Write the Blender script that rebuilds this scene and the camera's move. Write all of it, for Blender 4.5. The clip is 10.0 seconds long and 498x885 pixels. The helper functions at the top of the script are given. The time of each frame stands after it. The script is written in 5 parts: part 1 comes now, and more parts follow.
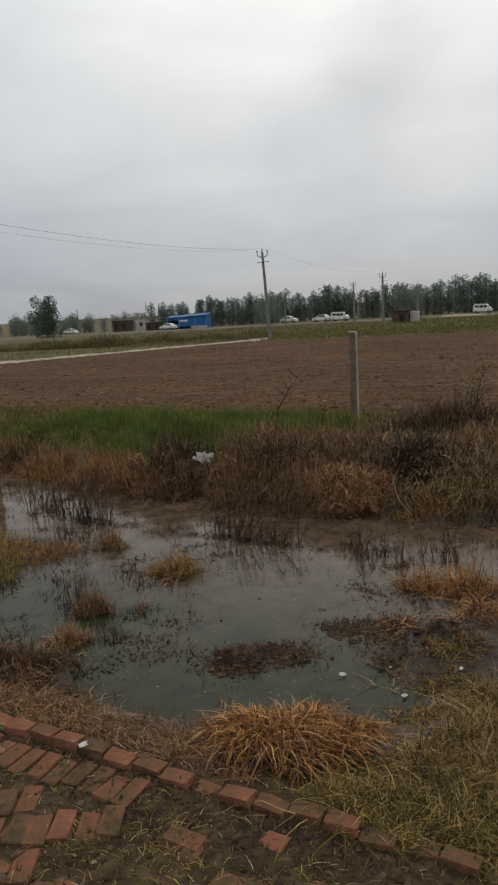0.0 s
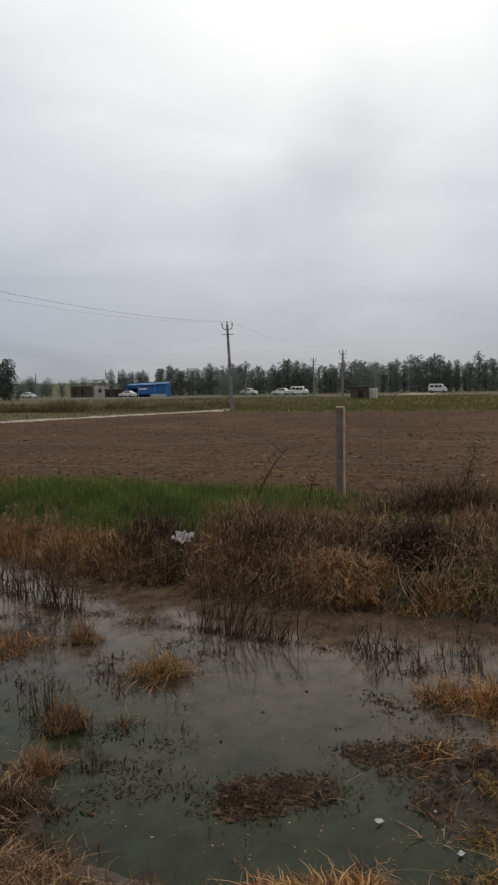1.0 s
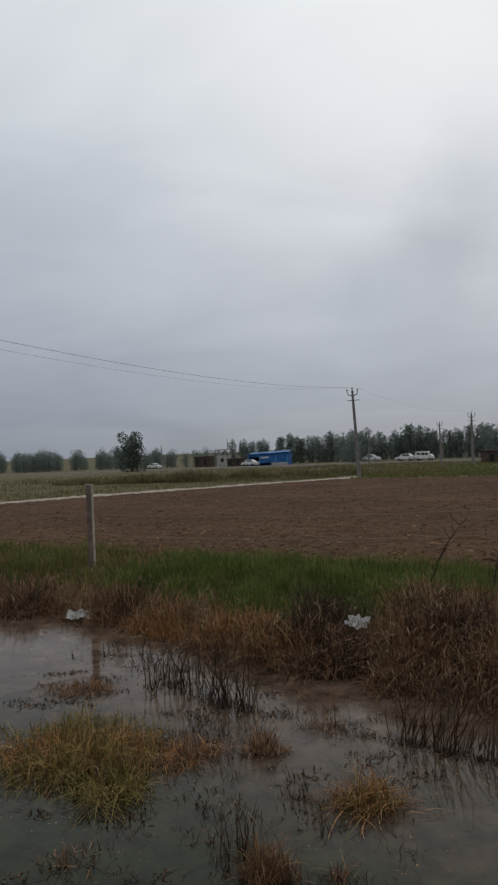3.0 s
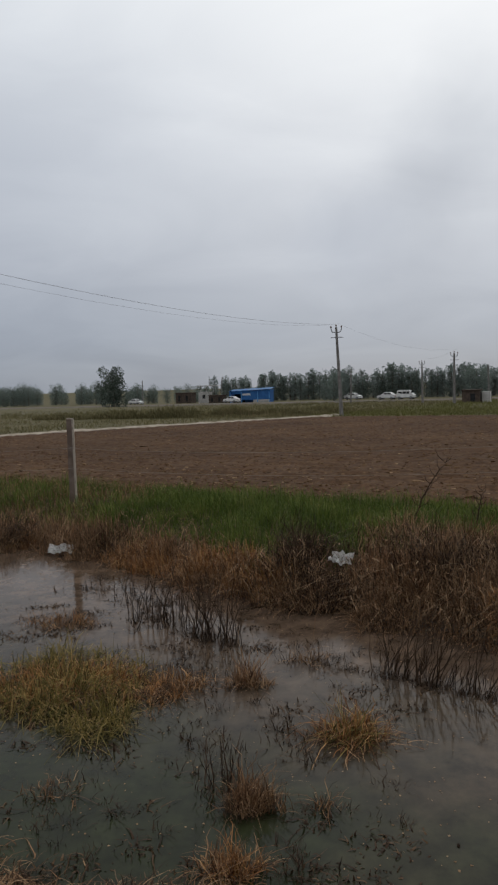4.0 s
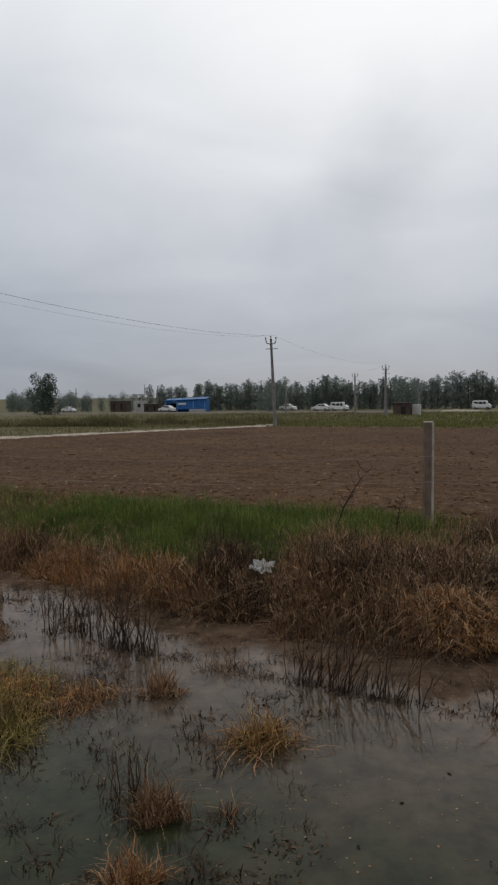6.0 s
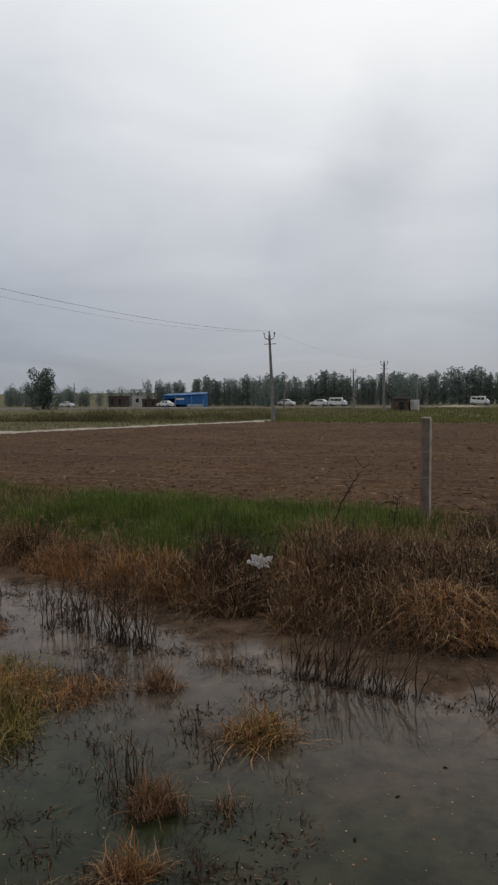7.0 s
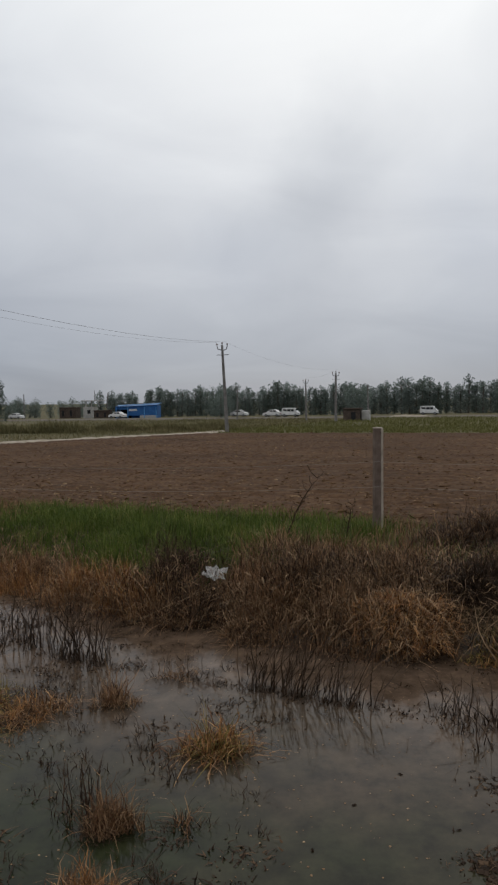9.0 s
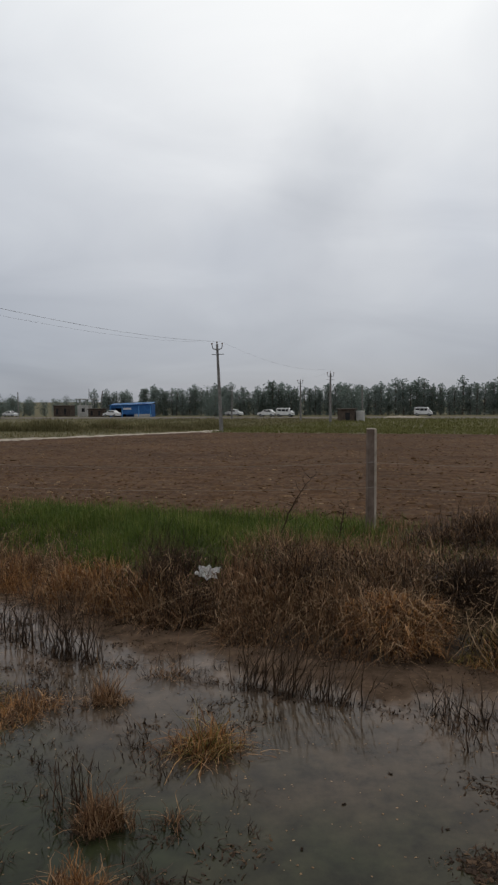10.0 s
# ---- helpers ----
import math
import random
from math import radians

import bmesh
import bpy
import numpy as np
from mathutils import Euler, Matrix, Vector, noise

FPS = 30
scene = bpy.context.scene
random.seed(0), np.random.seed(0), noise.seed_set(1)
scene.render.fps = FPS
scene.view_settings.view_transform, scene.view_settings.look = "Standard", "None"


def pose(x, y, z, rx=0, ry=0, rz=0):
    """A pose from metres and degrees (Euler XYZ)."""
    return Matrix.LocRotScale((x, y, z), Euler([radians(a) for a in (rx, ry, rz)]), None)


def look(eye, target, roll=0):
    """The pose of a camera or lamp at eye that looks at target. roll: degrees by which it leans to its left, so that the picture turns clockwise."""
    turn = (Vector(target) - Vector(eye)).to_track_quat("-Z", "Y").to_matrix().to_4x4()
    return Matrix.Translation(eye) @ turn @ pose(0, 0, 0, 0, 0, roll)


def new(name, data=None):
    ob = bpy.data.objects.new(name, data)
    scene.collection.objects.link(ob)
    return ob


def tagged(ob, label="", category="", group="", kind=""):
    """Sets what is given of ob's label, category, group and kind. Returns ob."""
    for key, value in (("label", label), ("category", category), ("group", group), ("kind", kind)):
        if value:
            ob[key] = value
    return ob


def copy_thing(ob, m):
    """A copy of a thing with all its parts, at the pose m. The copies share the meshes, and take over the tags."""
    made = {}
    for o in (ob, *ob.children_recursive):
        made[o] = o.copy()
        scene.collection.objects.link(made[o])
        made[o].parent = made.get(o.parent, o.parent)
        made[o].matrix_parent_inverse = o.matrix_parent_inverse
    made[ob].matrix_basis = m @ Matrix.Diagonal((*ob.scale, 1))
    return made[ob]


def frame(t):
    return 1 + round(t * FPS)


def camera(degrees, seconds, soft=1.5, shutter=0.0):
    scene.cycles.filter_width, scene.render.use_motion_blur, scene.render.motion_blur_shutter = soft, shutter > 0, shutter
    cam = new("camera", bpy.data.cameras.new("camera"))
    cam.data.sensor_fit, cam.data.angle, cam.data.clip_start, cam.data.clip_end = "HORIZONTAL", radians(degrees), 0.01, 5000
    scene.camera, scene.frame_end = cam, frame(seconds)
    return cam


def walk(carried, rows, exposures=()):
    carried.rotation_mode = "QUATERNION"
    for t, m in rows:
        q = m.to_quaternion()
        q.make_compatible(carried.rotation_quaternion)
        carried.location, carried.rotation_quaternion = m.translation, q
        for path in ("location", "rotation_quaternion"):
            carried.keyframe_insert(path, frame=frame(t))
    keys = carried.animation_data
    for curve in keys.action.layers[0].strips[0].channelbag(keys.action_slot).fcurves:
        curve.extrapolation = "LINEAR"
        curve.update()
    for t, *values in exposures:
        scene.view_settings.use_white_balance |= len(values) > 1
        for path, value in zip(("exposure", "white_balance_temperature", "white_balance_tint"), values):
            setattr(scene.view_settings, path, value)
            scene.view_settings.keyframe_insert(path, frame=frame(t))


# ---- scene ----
cam = camera(38.6, 10.0, soft=2.3)
METRES, EYE, TILT, LEAN, TURN = 2.714, 2.83, 0.0, 0.0, 0.0
PATH = [
    (0, (-0.008, -0.079, 2.849), (-0.004, 1.886, 2.473), -3.3),
    (0.5, (-0.184, 0.401, 2.878), (-0.252, 2.382, 2.61), -1.9),
    (1, (-0.458, 0.767, 2.844), (-0.32, 2.754, 2.659), -1.0),
    (1.5, (-0.734, 1.058, 2.835), (-0.582, 3.04, 2.614), -0.4),
    (2, (-0.833, 1.473, 2.815), (-0.888, 3.471, 2.753), -1.5),
    (2.5, (-0.98, 1.706, 2.831), (-1.126, 3.701, 2.822), 0.1),
    (2.7, (-1.071, 1.728, 2.832), (-1.231, 3.721, 2.866), -2.0),
    (3.8, (-1.261, 1.962, 2.804), (-1.496, 3.943, 2.666), -2.1),
    (4, (-1.243, 1.978, 2.796), (-1.385, 3.967, 2.632), -1.7),
    (4.5, (-1.184, 2.005, 2.762), (-1.182, 4.0, 2.623), 0.2),
    (5, (-1.143, 2.014, 2.756), (-1.106, 4.008, 2.606), -0.2),
    (6.5, (-1.053, 1.941, 2.781), (-1.017, 3.936, 2.645), -0.8),
    (7, (-1.062, 1.95, 2.776), (-1.019, 3.943, 2.623), -0.6),
    (7.5, (-1.056, 1.954, 2.777), (-0.989, 3.947, 2.626), -0.9),
    (8, (-1.058, 1.955, 2.784), (-0.916, 3.943, 2.628), -1.3),
    (8.5, (-1.074, 1.93, 2.794), (-0.882, 3.917, 2.662), -1.2),
    (9, (-1.07, 1.937, 2.787), (-0.896, 3.926, 2.662), -0.8),
    (9.5, (-1.064, 1.908, 2.803), (-0.861, 3.895, 2.692), -0.8),
    (10, (-1.065, 1.919, 2.791), (-0.875, 3.906, 2.665), -0.3),
]
walk(cam, [(t, look(eye, target, roll)) for t, eye, target, roll in PATH],
     exposures=[(0.0, 0.27, 6820, 9), (1.0, 0.22, 6640, 9), (2.5, -0.13, 6350, 10), (4.0, 0.04, 6400, 10), (4.5, 0.16, 6470, 10), (5.5, 0.09, 6480, 10), (7.5, 0.05, 6470, 10), (10.0, 0.06, 6470, 10)])

# ---- world and sun: a bright overcast sky ----
SUN_AZ, SUN_EL = radians(12), radians(30)
sun_dir = Vector((math.sin(SUN_AZ) * math.cos(SUN_EL), math.cos(SUN_AZ) * math.cos(SUN_EL), math.sin(SUN_EL)))
world = bpy.data.worlds.new("overcast")
scene.world = world
world.use_nodes = True
wn, wl = world.node_tree.nodes, world.node_tree.links
wn.clear()


def wnode(kind, **kw):
    n = wn.new(kind)
    for k, v in kw.items():
        n.inputs[k].default_value = v
    return n


def wramp(stops):
    n = wn.new("ShaderNodeValToRGB")
    el = n.color_ramp.elements
    while len(el) < len(stops):
        el.new(0.5)
    for e, (p, c) in zip(el, stops):
        e.position, e.color = p, (*c, 1)
    return n


coord = wn.new("ShaderNodeTexCoord")
sep = wn.new("ShaderNodeSeparateXYZ")
wl.new(coord.outputs["Generated"], sep.inputs[0])
grad = wramp([(0.0, (0.272, 0.300, 0.343)), (0.06, (0.318, 0.348, 0.402)), (0.16, (0.435, 0.46, 0.505)), (0.3, (0.565, 0.588, 0.622)), (0.46, (0.72, 0.738, 0.752)), (1.0, (0.85, 0.855, 0.855))])
wl.new(sep.outputs["Z"], grad.inputs[0])
# clouds stretched towards the horizon: the direction over its own height
high = wn.new("ShaderNodeMath")
high.operation = "ADD"
high.inputs[1].default_value = 0.32
wl.new(sep.outputs["Z"], high.inputs[0])
flat = wn.new("ShaderNodeVectorMath")
flat.operation = "DIVIDE"
wl.new(coord.outputs["Generated"], flat.inputs[0])
wl.new(high.outputs[0], flat.inputs[1])
cloud = wnode("ShaderNodeTexNoise", Scale=2.3, Detail=5.0, Roughness=0.5, Distortion=0.7)
drift = wn.new("ShaderNodeMapping")
drift.inputs["Rotation"].default_value = (0.0, radians(-32), 0.0)
drift.inputs["Scale"].default_value = (0.8, 1.0, 1.7)
wl.new(flat.outputs[0], drift.inputs["Vector"])
wl.new(drift.outputs[0], cloud.inputs["Vector"])
shade = wramp([(0.3, (0.91, 0.916, 0.930)), (0.5, (0.985, 0.987, 0.992)), (0.7, (1.07, 1.067, 1.06))])
wl.new(cloud.outputs["Fac"], shade.inputs[0])
mixc = wn.new("ShaderNodeMix")
mixc.data_type, mixc.blend_type = "RGBA", "MULTIPLY"
mixc.inputs["Factor"].default_value = 1.0
wl.new(grad.outputs[0], mixc.inputs["A"])
wl.new(shade.outputs[0], mixc.inputs["B"])
# the thin place in the cloud before the sun
dot = wn.new("ShaderNodeVectorMath")
dot.operation = "DOT_PRODUCT"
dot.inputs[1].default_value = sun_dir
wl.new(coord.outputs["Generated"], dot.inputs[0])
glow = wramp([(0.80, (0, 0, 0)), (0.95, (0.085, 0.083, 0.078)), (1.0, (0.14, 0.139, 0.13))])
wl.new(dot.outputs["Value"], glow.inputs[0])
addg = wn.new("ShaderNodeMix")
addg.data_type, addg.blend_type = "RGBA", "ADD"
addg.inputs["Factor"].default_value = 1.0
# a darker, ragged cloud that climbs to the right, and a bluer sky towards the left
torn = wnode("ShaderNodeTexNoise", Scale=5.0, Detail=4.0, Roughness=0.55)
wl.new(coord.outputs["Generated"], torn.inputs["Vector"])
away = wn.new("ShaderNodeVectorMath")
away.operation = "MULTIPLY_ADD"
away.inputs[1].default_value, away.inputs[2].default_value = (0.2, 0.2, 0.2), (-0.1, -0.1, -0.1)
wl.new(torn.outputs["Color"], away.inputs[0])
moved = wn.new("ShaderNodeVectorMath")
moved.operation = "ADD"
wl.new(coord.outputs["Generated"], moved.inputs[0])
wl.new(away.outputs[0], moved.inputs[1])
sky = mixc.outputs["Result"]
for az, el, reach, dark in ((5.0, 10.5, 0.13, 0.93), (9.5, 13.5, 0.14, 0.85), (13.0, 17.0, 0.13, 0.85), (-24.0, 20.0, 0.45, 0.93), (22.0, 12.0, 0.12, 0.94)):
    a, e = radians(az), radians(el)
    gap = wn.new("ShaderNodeVectorMath")
    gap.operation = "DISTANCE"
    gap.inputs[1].default_value = (math.sin(a) * math.cos(e), math.cos(a) * math.cos(e), math.sin(e))
    wl.new(moved.outputs[0], gap.inputs[0])
    near = wn.new("ShaderNodeMapRange")
    near.interpolation_type = "SMOOTHSTEP"
    near.inputs["From Min"].default_value, near.inputs["From Max"].default_value = 0.0, reach
    near.inputs["To Min"].default_value, near.inputs["To Max"].default_value = 1.0, 0.0
    wl.new(gap.outputs["Value"], near.inputs["Value"])
    dim = wn.new("ShaderNodeMix")
    dim.data_type, dim.blend_type = "RGBA", "MULTIPLY"
    dim.inputs["B"].default_value = (dark * 0.985, dark, dark * 1.025, 1)
    wl.new(near.outputs[0], dim.inputs["Factor"])
    wl.new(sky, dim.inputs["A"])
    sky = dim.outputs["Result"]
wl.new(sky, addg.inputs["A"])
wl.new(glow.outputs[0], addg.inputs["B"])
skytex = wn.new("ShaderNodeTexSky")
skytex.sky_type, skytex.sun_disc, skytex.sun_elevation, skytex.sun_rotation = "NISHITA", False, SUN_EL, SUN_AZ
bgc, bgs = wn.new("ShaderNodeBackground"), wn.new("ShaderNodeBackground")
wl.new(addg.outputs["Result"], bgc.inputs["Color"])
bgc.inputs["Strength"].default_value = 1.0
wl.new(skytex.outputs[0], bgs.inputs["Color"])
bgs.inputs["Strength"].default_value = 0.003
both = wn.new("ShaderNodeAddShader")
wl.new(bgc.outputs[0], both.inputs[0])
wl.new(bgs.outputs[0], both.inputs[1])
wout = wn.new("ShaderNodeOutputWorld")
wl.new(both.outputs[0], wout.inputs["Surface"])

sun_data = bpy.data.lights.new("sun", "SUN")
sun_data.energy, sun_data.angle, sun_data.color = 0.5, radians(150), (1.0, 0.97, 0.93)
sun = new("sun", sun_data)
sun.matrix_world = look(sun_dir * 100, (0, 0, 0))


# ---- materials ----
def material(name, stops, scale=3.0, rough=0.85, bump=0.3, fine=40.0, detail=6.0, island=0.0, metal=0.0, spec=0.14, patch=0.0, patch_scale=0.6, distance=0.02, per_object=0.0, thin=0.0):
    """Colours from two scales of noise; island: share of the tone that changes from piece to piece."""
    m = bpy.data.materials.new(name)
    m.use_nodes = True
    nt = m.node_tree
    n, l = nt.nodes, nt.links
    bsdf = n["Principled BSDF"]
    geo, co = n.new("ShaderNodeNewGeometry"), n.new("ShaderNodeTexCoord")
    nz = n.new("ShaderNodeTexNoise")
    nz.inputs["Scale"].default_value, nz.inputs["Detail"].default_value, nz.inputs["Roughness"].default_value = scale, detail, 0.62
    l.new(geo.outputs["Position"] if per_object == 0 else co.outputs["Object"], nz.inputs["Vector"])
    fac = nz.outputs["Fac"]

    def math_node(op, a, b):
        q = n.new("ShaderNodeMath")
        q.operation = op
        for i, v in enumerate((a, b)):
            if isinstance(v, (int, float)):
                q.inputs[i].default_value = v
            else:
                l.new(v, q.inputs[i])
        return q.outputs[0]

    spread = math_node("ADD", math_node("MULTIPLY", math_node("SUBTRACT", fac, 0.5), 1.7 * max(0.25, 1 - island - patch)), 0.5)
    if island:
        spread = math_node("ADD", spread, math_node("MULTIPLY", math_node("SUBTRACT", geo.outputs["Random Per Island"], 0.5), island))
    if per_object:
        info = n.new("ShaderNodeObjectInfo")
        spread = math_node("ADD", spread, math_node("MULTIPLY", math_node("SUBTRACT", info.outputs["Random"], 0.5), per_object))
    if patch:
        big = n.new("ShaderNodeTexNoise")
        big.inputs["Scale"].default_value, big.inputs["Detail"].default_value = patch_scale, 2.0
        l.new(geo.outputs["Position"], big.inputs["Vector"])
        spread = math_node("ADD", spread, math_node("MULTIPLY", math_node("SUBTRACT", big.outputs["Fac"], 0.5), 3.2 * patch))
    ramp = n.new("ShaderNodeValToRGB")
    el = ramp.color_ramp.elements
    while len(el) < len(stops):
        el.new(0.5)
    for e, (p, c) in zip(el, stops):
        e.position, e.color = p, (*c, 1)
    l.new(spread, ramp.inputs[0])
    l.new(ramp.outputs[0], bsdf.inputs["Base Color"])
    bsdf.inputs["Metallic"].default_value, bsdf.inputs["Specular IOR Level"].default_value = metal, spec
    bsdf.inputs["Roughness"].default_value = rough
    if thin:
        tr, mx = n.new("ShaderNodeBsdfTranslucent"), n.new("ShaderNodeMixShader")
        l.new(ramp.outputs[0], tr.inputs["Color"])
        mx.inputs[0].default_value = thin
        l.new(bsdf.outputs[0], mx.inputs[1])
        l.new(tr.outputs[0], mx.inputs[2])
        l.new(mx.outputs[0], n["Material Output"].inputs["Surface"])
    if bump:
        fz = n.new("ShaderNodeTexNoise")
        fz.inputs["Scale"].default_value, fz.inputs["Detail"].default_value = fine, 4.0
        l.new(geo.outputs["Position"], fz.inputs["Vector"])
        b = n.new("ShaderNodeBump")
        b.inputs["Strength"].default_value, b.inputs["Distance"].default_value = bump, distance
        l.new(fz.outputs["Fac"], b.inputs["Height"])
        l.new(b.outputs[0], bsdf.inputs["Normal"])
    return m


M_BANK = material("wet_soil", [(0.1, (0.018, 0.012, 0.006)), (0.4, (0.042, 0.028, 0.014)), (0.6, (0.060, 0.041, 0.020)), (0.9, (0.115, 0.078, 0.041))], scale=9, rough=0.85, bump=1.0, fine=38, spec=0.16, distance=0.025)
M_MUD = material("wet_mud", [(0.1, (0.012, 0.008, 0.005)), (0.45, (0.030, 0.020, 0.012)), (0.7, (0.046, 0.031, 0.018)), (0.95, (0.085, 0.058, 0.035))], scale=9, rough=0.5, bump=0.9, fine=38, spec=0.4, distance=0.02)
M_LAND = material("rough_grassland", [(0.2, (0.054, 0.049, 0.021)), (0.5, (0.088, 0.077, 0.035)), (0.8, (0.128, 0.102, 0.055))], scale=0.35, rough=0.95, bump=0.6, fine=5, patch=0.25, patch_scale=0.04)
M_FIELD = material("ploughed_earth", [(0.15, (0.034, 0.0175, 0.0083)), (0.5, (0.064, 0.0335, 0.0158)), (0.85, (0.118, 0.066, 0.033))], scale=6.5, rough=0.95, bump=0.6, fine=20, patch=0.22, patch_scale=0.16, distance=0.02)
# palest clods stand for dry stubble bits and paint the lit clod tops
M_CLOD = material("earth_clod", [(0.0, (0.056, 0.030, 0.015)), (0.45, (0.084, 0.046, 0.022)), (0.75, (0.135, 0.081, 0.042)), (0.95, (0.40, 0.29, 0.18))], scale=20, rough=0.95, bump=0.5, fine=60, island=0.65)
M_SAND = material("pale_sandy_earth", [(0.2, (0.21, 0.175, 0.135)), (0.55, (0.33, 0.285, 0.23)), (0.9, (0.42, 0.37, 0.31))], scale=1.4, rough=0.95, bump=0.4, fine=20)
M_ROAD = material("grey_asphalt", [(0.2, (0.085, 0.072, 0.06)), (0.8, (0.15, 0.13, 0.112))], scale=0.5, rough=0.9, bump=0.2, fine=20)
M_BRICK = material("red_brick", [(0.0, (0.040, 0.027, 0.014)), (0.3, (0.085, 0.054, 0.029)), (0.5, (0.125, 0.060, 0.034)), (0.8, (0.19, 0.073, 0.044)), (1.0, (0.22, 0.155, 0.09))], scale=14, rough=0.9, bump=0.7, fine=70, per_object=0.5, patch=0.2, patch_scale=7.0, distance=0.01)
# two tones for one post: the paler one paints its lit side
M_CONC = material("pale_post_concrete", [(0.2, (0.235, 0.200, 0.160)), (0.5, (0.325, 0.280, 0.230)), (0.85, (0.42, 0.37, 0.31))], scale=7, rough=0.9, bump=0.4, fine=60, distance=0.006)
M_POST = material("brown_post_concrete", [(0.2, (0.088, 0.063, 0.050)), (0.5, (0.130, 0.096, 0.077)), (0.85, (0.18, 0.138, 0.114))], scale=5, rough=0.9, bump=0.4, fine=50, distance=0.006)
M_POLE = material("pole_concrete", [(0.2, (0.12, 0.112, 0.105)), (0.85, (0.21, 0.2, 0.19))], scale=3, rough=0.9, bump=0.2)
M_STEEL = material("galvanised_steel", [(0.2, (0.16, 0.16, 0.165)), (0.9, (0.3, 0.3, 0.31))], scale=9, rough=0.5, bump=0.0, metal=0.6)
M_WIRE = material("rusty_wire", [(0.2, (0.18, 0.15, 0.125)), (0.9, (0.28, 0.24, 0.20))], scale=9, rough=0.7, bump=0.0, metal=0.2)
M_DARKWIRE = material("dark_cable", [(0.2, (0.24, 0.24, 0.25)), (0.9, (0.29, 0.29, 0.3))], scale=9, rough=0.6, bump=0.0)
M_PORC = material("brown_porcelain", [(0.2, (0.10, 0.06, 0.045)), (0.9, (0.16, 0.10, 0.075))], scale=9, rough=0.3, bump=0.0)
M_GREEN = material("green_grass", [(0.0, (0.020, 0.034, 0.007)), (0.4, (0.058, 0.088, 0.015)), (0.75, (0.118, 0.150, 0.030)), (1.0, (0.26, 0.22, 0.08))], scale=6, rough=0.7, bump=0, island=0.6, patch=0.34, patch_scale=1.5, thin=0.35)
M_OLIVE = material("yellowing_grass", [(0.0, (0.026, 0.024, 0.008)), (0.3, (0.085, 0.072, 0.019)), (0.7, (0.19, 0.145, 0.040)), (1.0, (0.40, 0.28, 0.11))], scale=6, rough=0.7, bump=0, island=0.95, thin=0.3)
M_VERGE = material("fading_verge_grass", [(0.0, (0.020, 0.017, 0.007)), (0.35, (0.072, 0.053, 0.013)), (0.7, (0.18, 0.128, 0.035)), (1.0, (0.40, 0.28, 0.11))], scale=6, rough=0.7, bump=0, island=0.95, patch=0.2, patch_scale=3.0, thin=0.25)
M_STRAW = material("dry_orange_grass", [(0.0, (0.038, 0.015, 0.006)), (0.3, (0.15, 0.062, 0.020)), (0.7, (0.33, 0.152, 0.050)), (1.0, (0.56, 0.34, 0.15))], scale=7, rough=0.75, bump=0, island=0.95, thin=0.25)
M_RUST = material("rust_brown_grass", [(0.0, (0.028, 0.014, 0.008)), (0.3, (0.105, 0.052, 0.026)), (0.7, (0.23, 0.122, 0.060)), (1.0, (0.42, 0.27, 0.15))], scale=7, rough=0.75, bump=0, island=0.95, thin=0.2)
M_BROWN = material("dead_brown_weeds", [(0.0, (0.020, 0.012, 0.008)), (0.35, (0.095, 0.052, 0.027)), (0.7, (0.24, 0.137, 0.072)), (1.0, (0.46, 0.31, 0.18))], scale=5, rough=0.85, bump=0, island=0.8, patch=0.15, patch_scale=1.2, thin=0.15)
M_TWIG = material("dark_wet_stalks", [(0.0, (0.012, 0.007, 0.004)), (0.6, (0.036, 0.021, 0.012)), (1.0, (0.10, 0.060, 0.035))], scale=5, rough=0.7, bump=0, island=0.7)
M_PALE = material("bleached_stalks", [(0.0, (0.13, 0.076, 0.041)), (0.6, (0.25, 0.160, 0.090)), (1.0, (0.40, 0.28, 0.17))], scale=5, rough=0.8, bump=0, island=0.9, thin=0.15)
M_LITTER = material("rotting_litter", [(0.0, (0.012, 0.008, 0.005)), (0.6, (0.046, 0.027, 0.016)), (0.92, (0.11, 0.068, 0.038)), (1.0, (0.30, 0.24, 0.16))], scale=5, rough=0.8, bump=0, island=0.8)
M_BARK = material("grey_bark", [(0.2, (0.06, 0.05, 0.042)), (0.8, (0.17, 0.15, 0.13))], scale=2, rough=0.95, bump=0.3)
# both far-tree leaf colours are lightened and blued: distance haze put into the colour
M_LEAF = material("hazed_green_leaves", [(0.0, (0.135, 0.170, 0.156)), (0.5, (0.185, 0.220, 0.200)), (1.0, (0.225, 0.254, 0.226))], scale=0.5, rough=0.7, bump=0, island=0.6, thin=0.62)
M_LEAFD = material("hazed_dark_green_leaves", [(0.0, (0.104, 0.132, 0.116)), (0.5, (0.146, 0.178, 0.156)), (1.0, (0.188, 0.214, 0.182))], scale=0.5, rough=0.7, bump=0, island=0.6, thin=0.58)
M_LEAFX = material("deep_green_leaves", [(0.0, (0.040, 0.052, 0.042)), (0.5, (0.078, 0.098, 0.080)), (1.0, (0.13, 0.152, 0.122))], scale=0.5, rough=0.7, bump=0, island=0.6, thin=0.45)
M_WEED = material("roadside_weeds", [(0.0, (0.064, 0.062, 0.028)), (0.45, (0.122, 0.110, 0.052)), (0.8, (0.185, 0.155, 0.080)), (1.0, (0.24, 0.19, 0.11))], scale=0.6, rough=0.85, bump=0, island=0.5, patch=0.25, patch_scale=0.09, thin=0.3)
M_CROP = material("young_green_crop", [(0.0, (0.072, 0.072, 0.022)), (0.5, (0.112, 0.110, 0.036)), (1.0, (0.155, 0.142, 0.058))], scale=0.6, rough=0.8, bump=0, island=0.25, patch=0.2, patch_scale=0.12, thin=0.3)
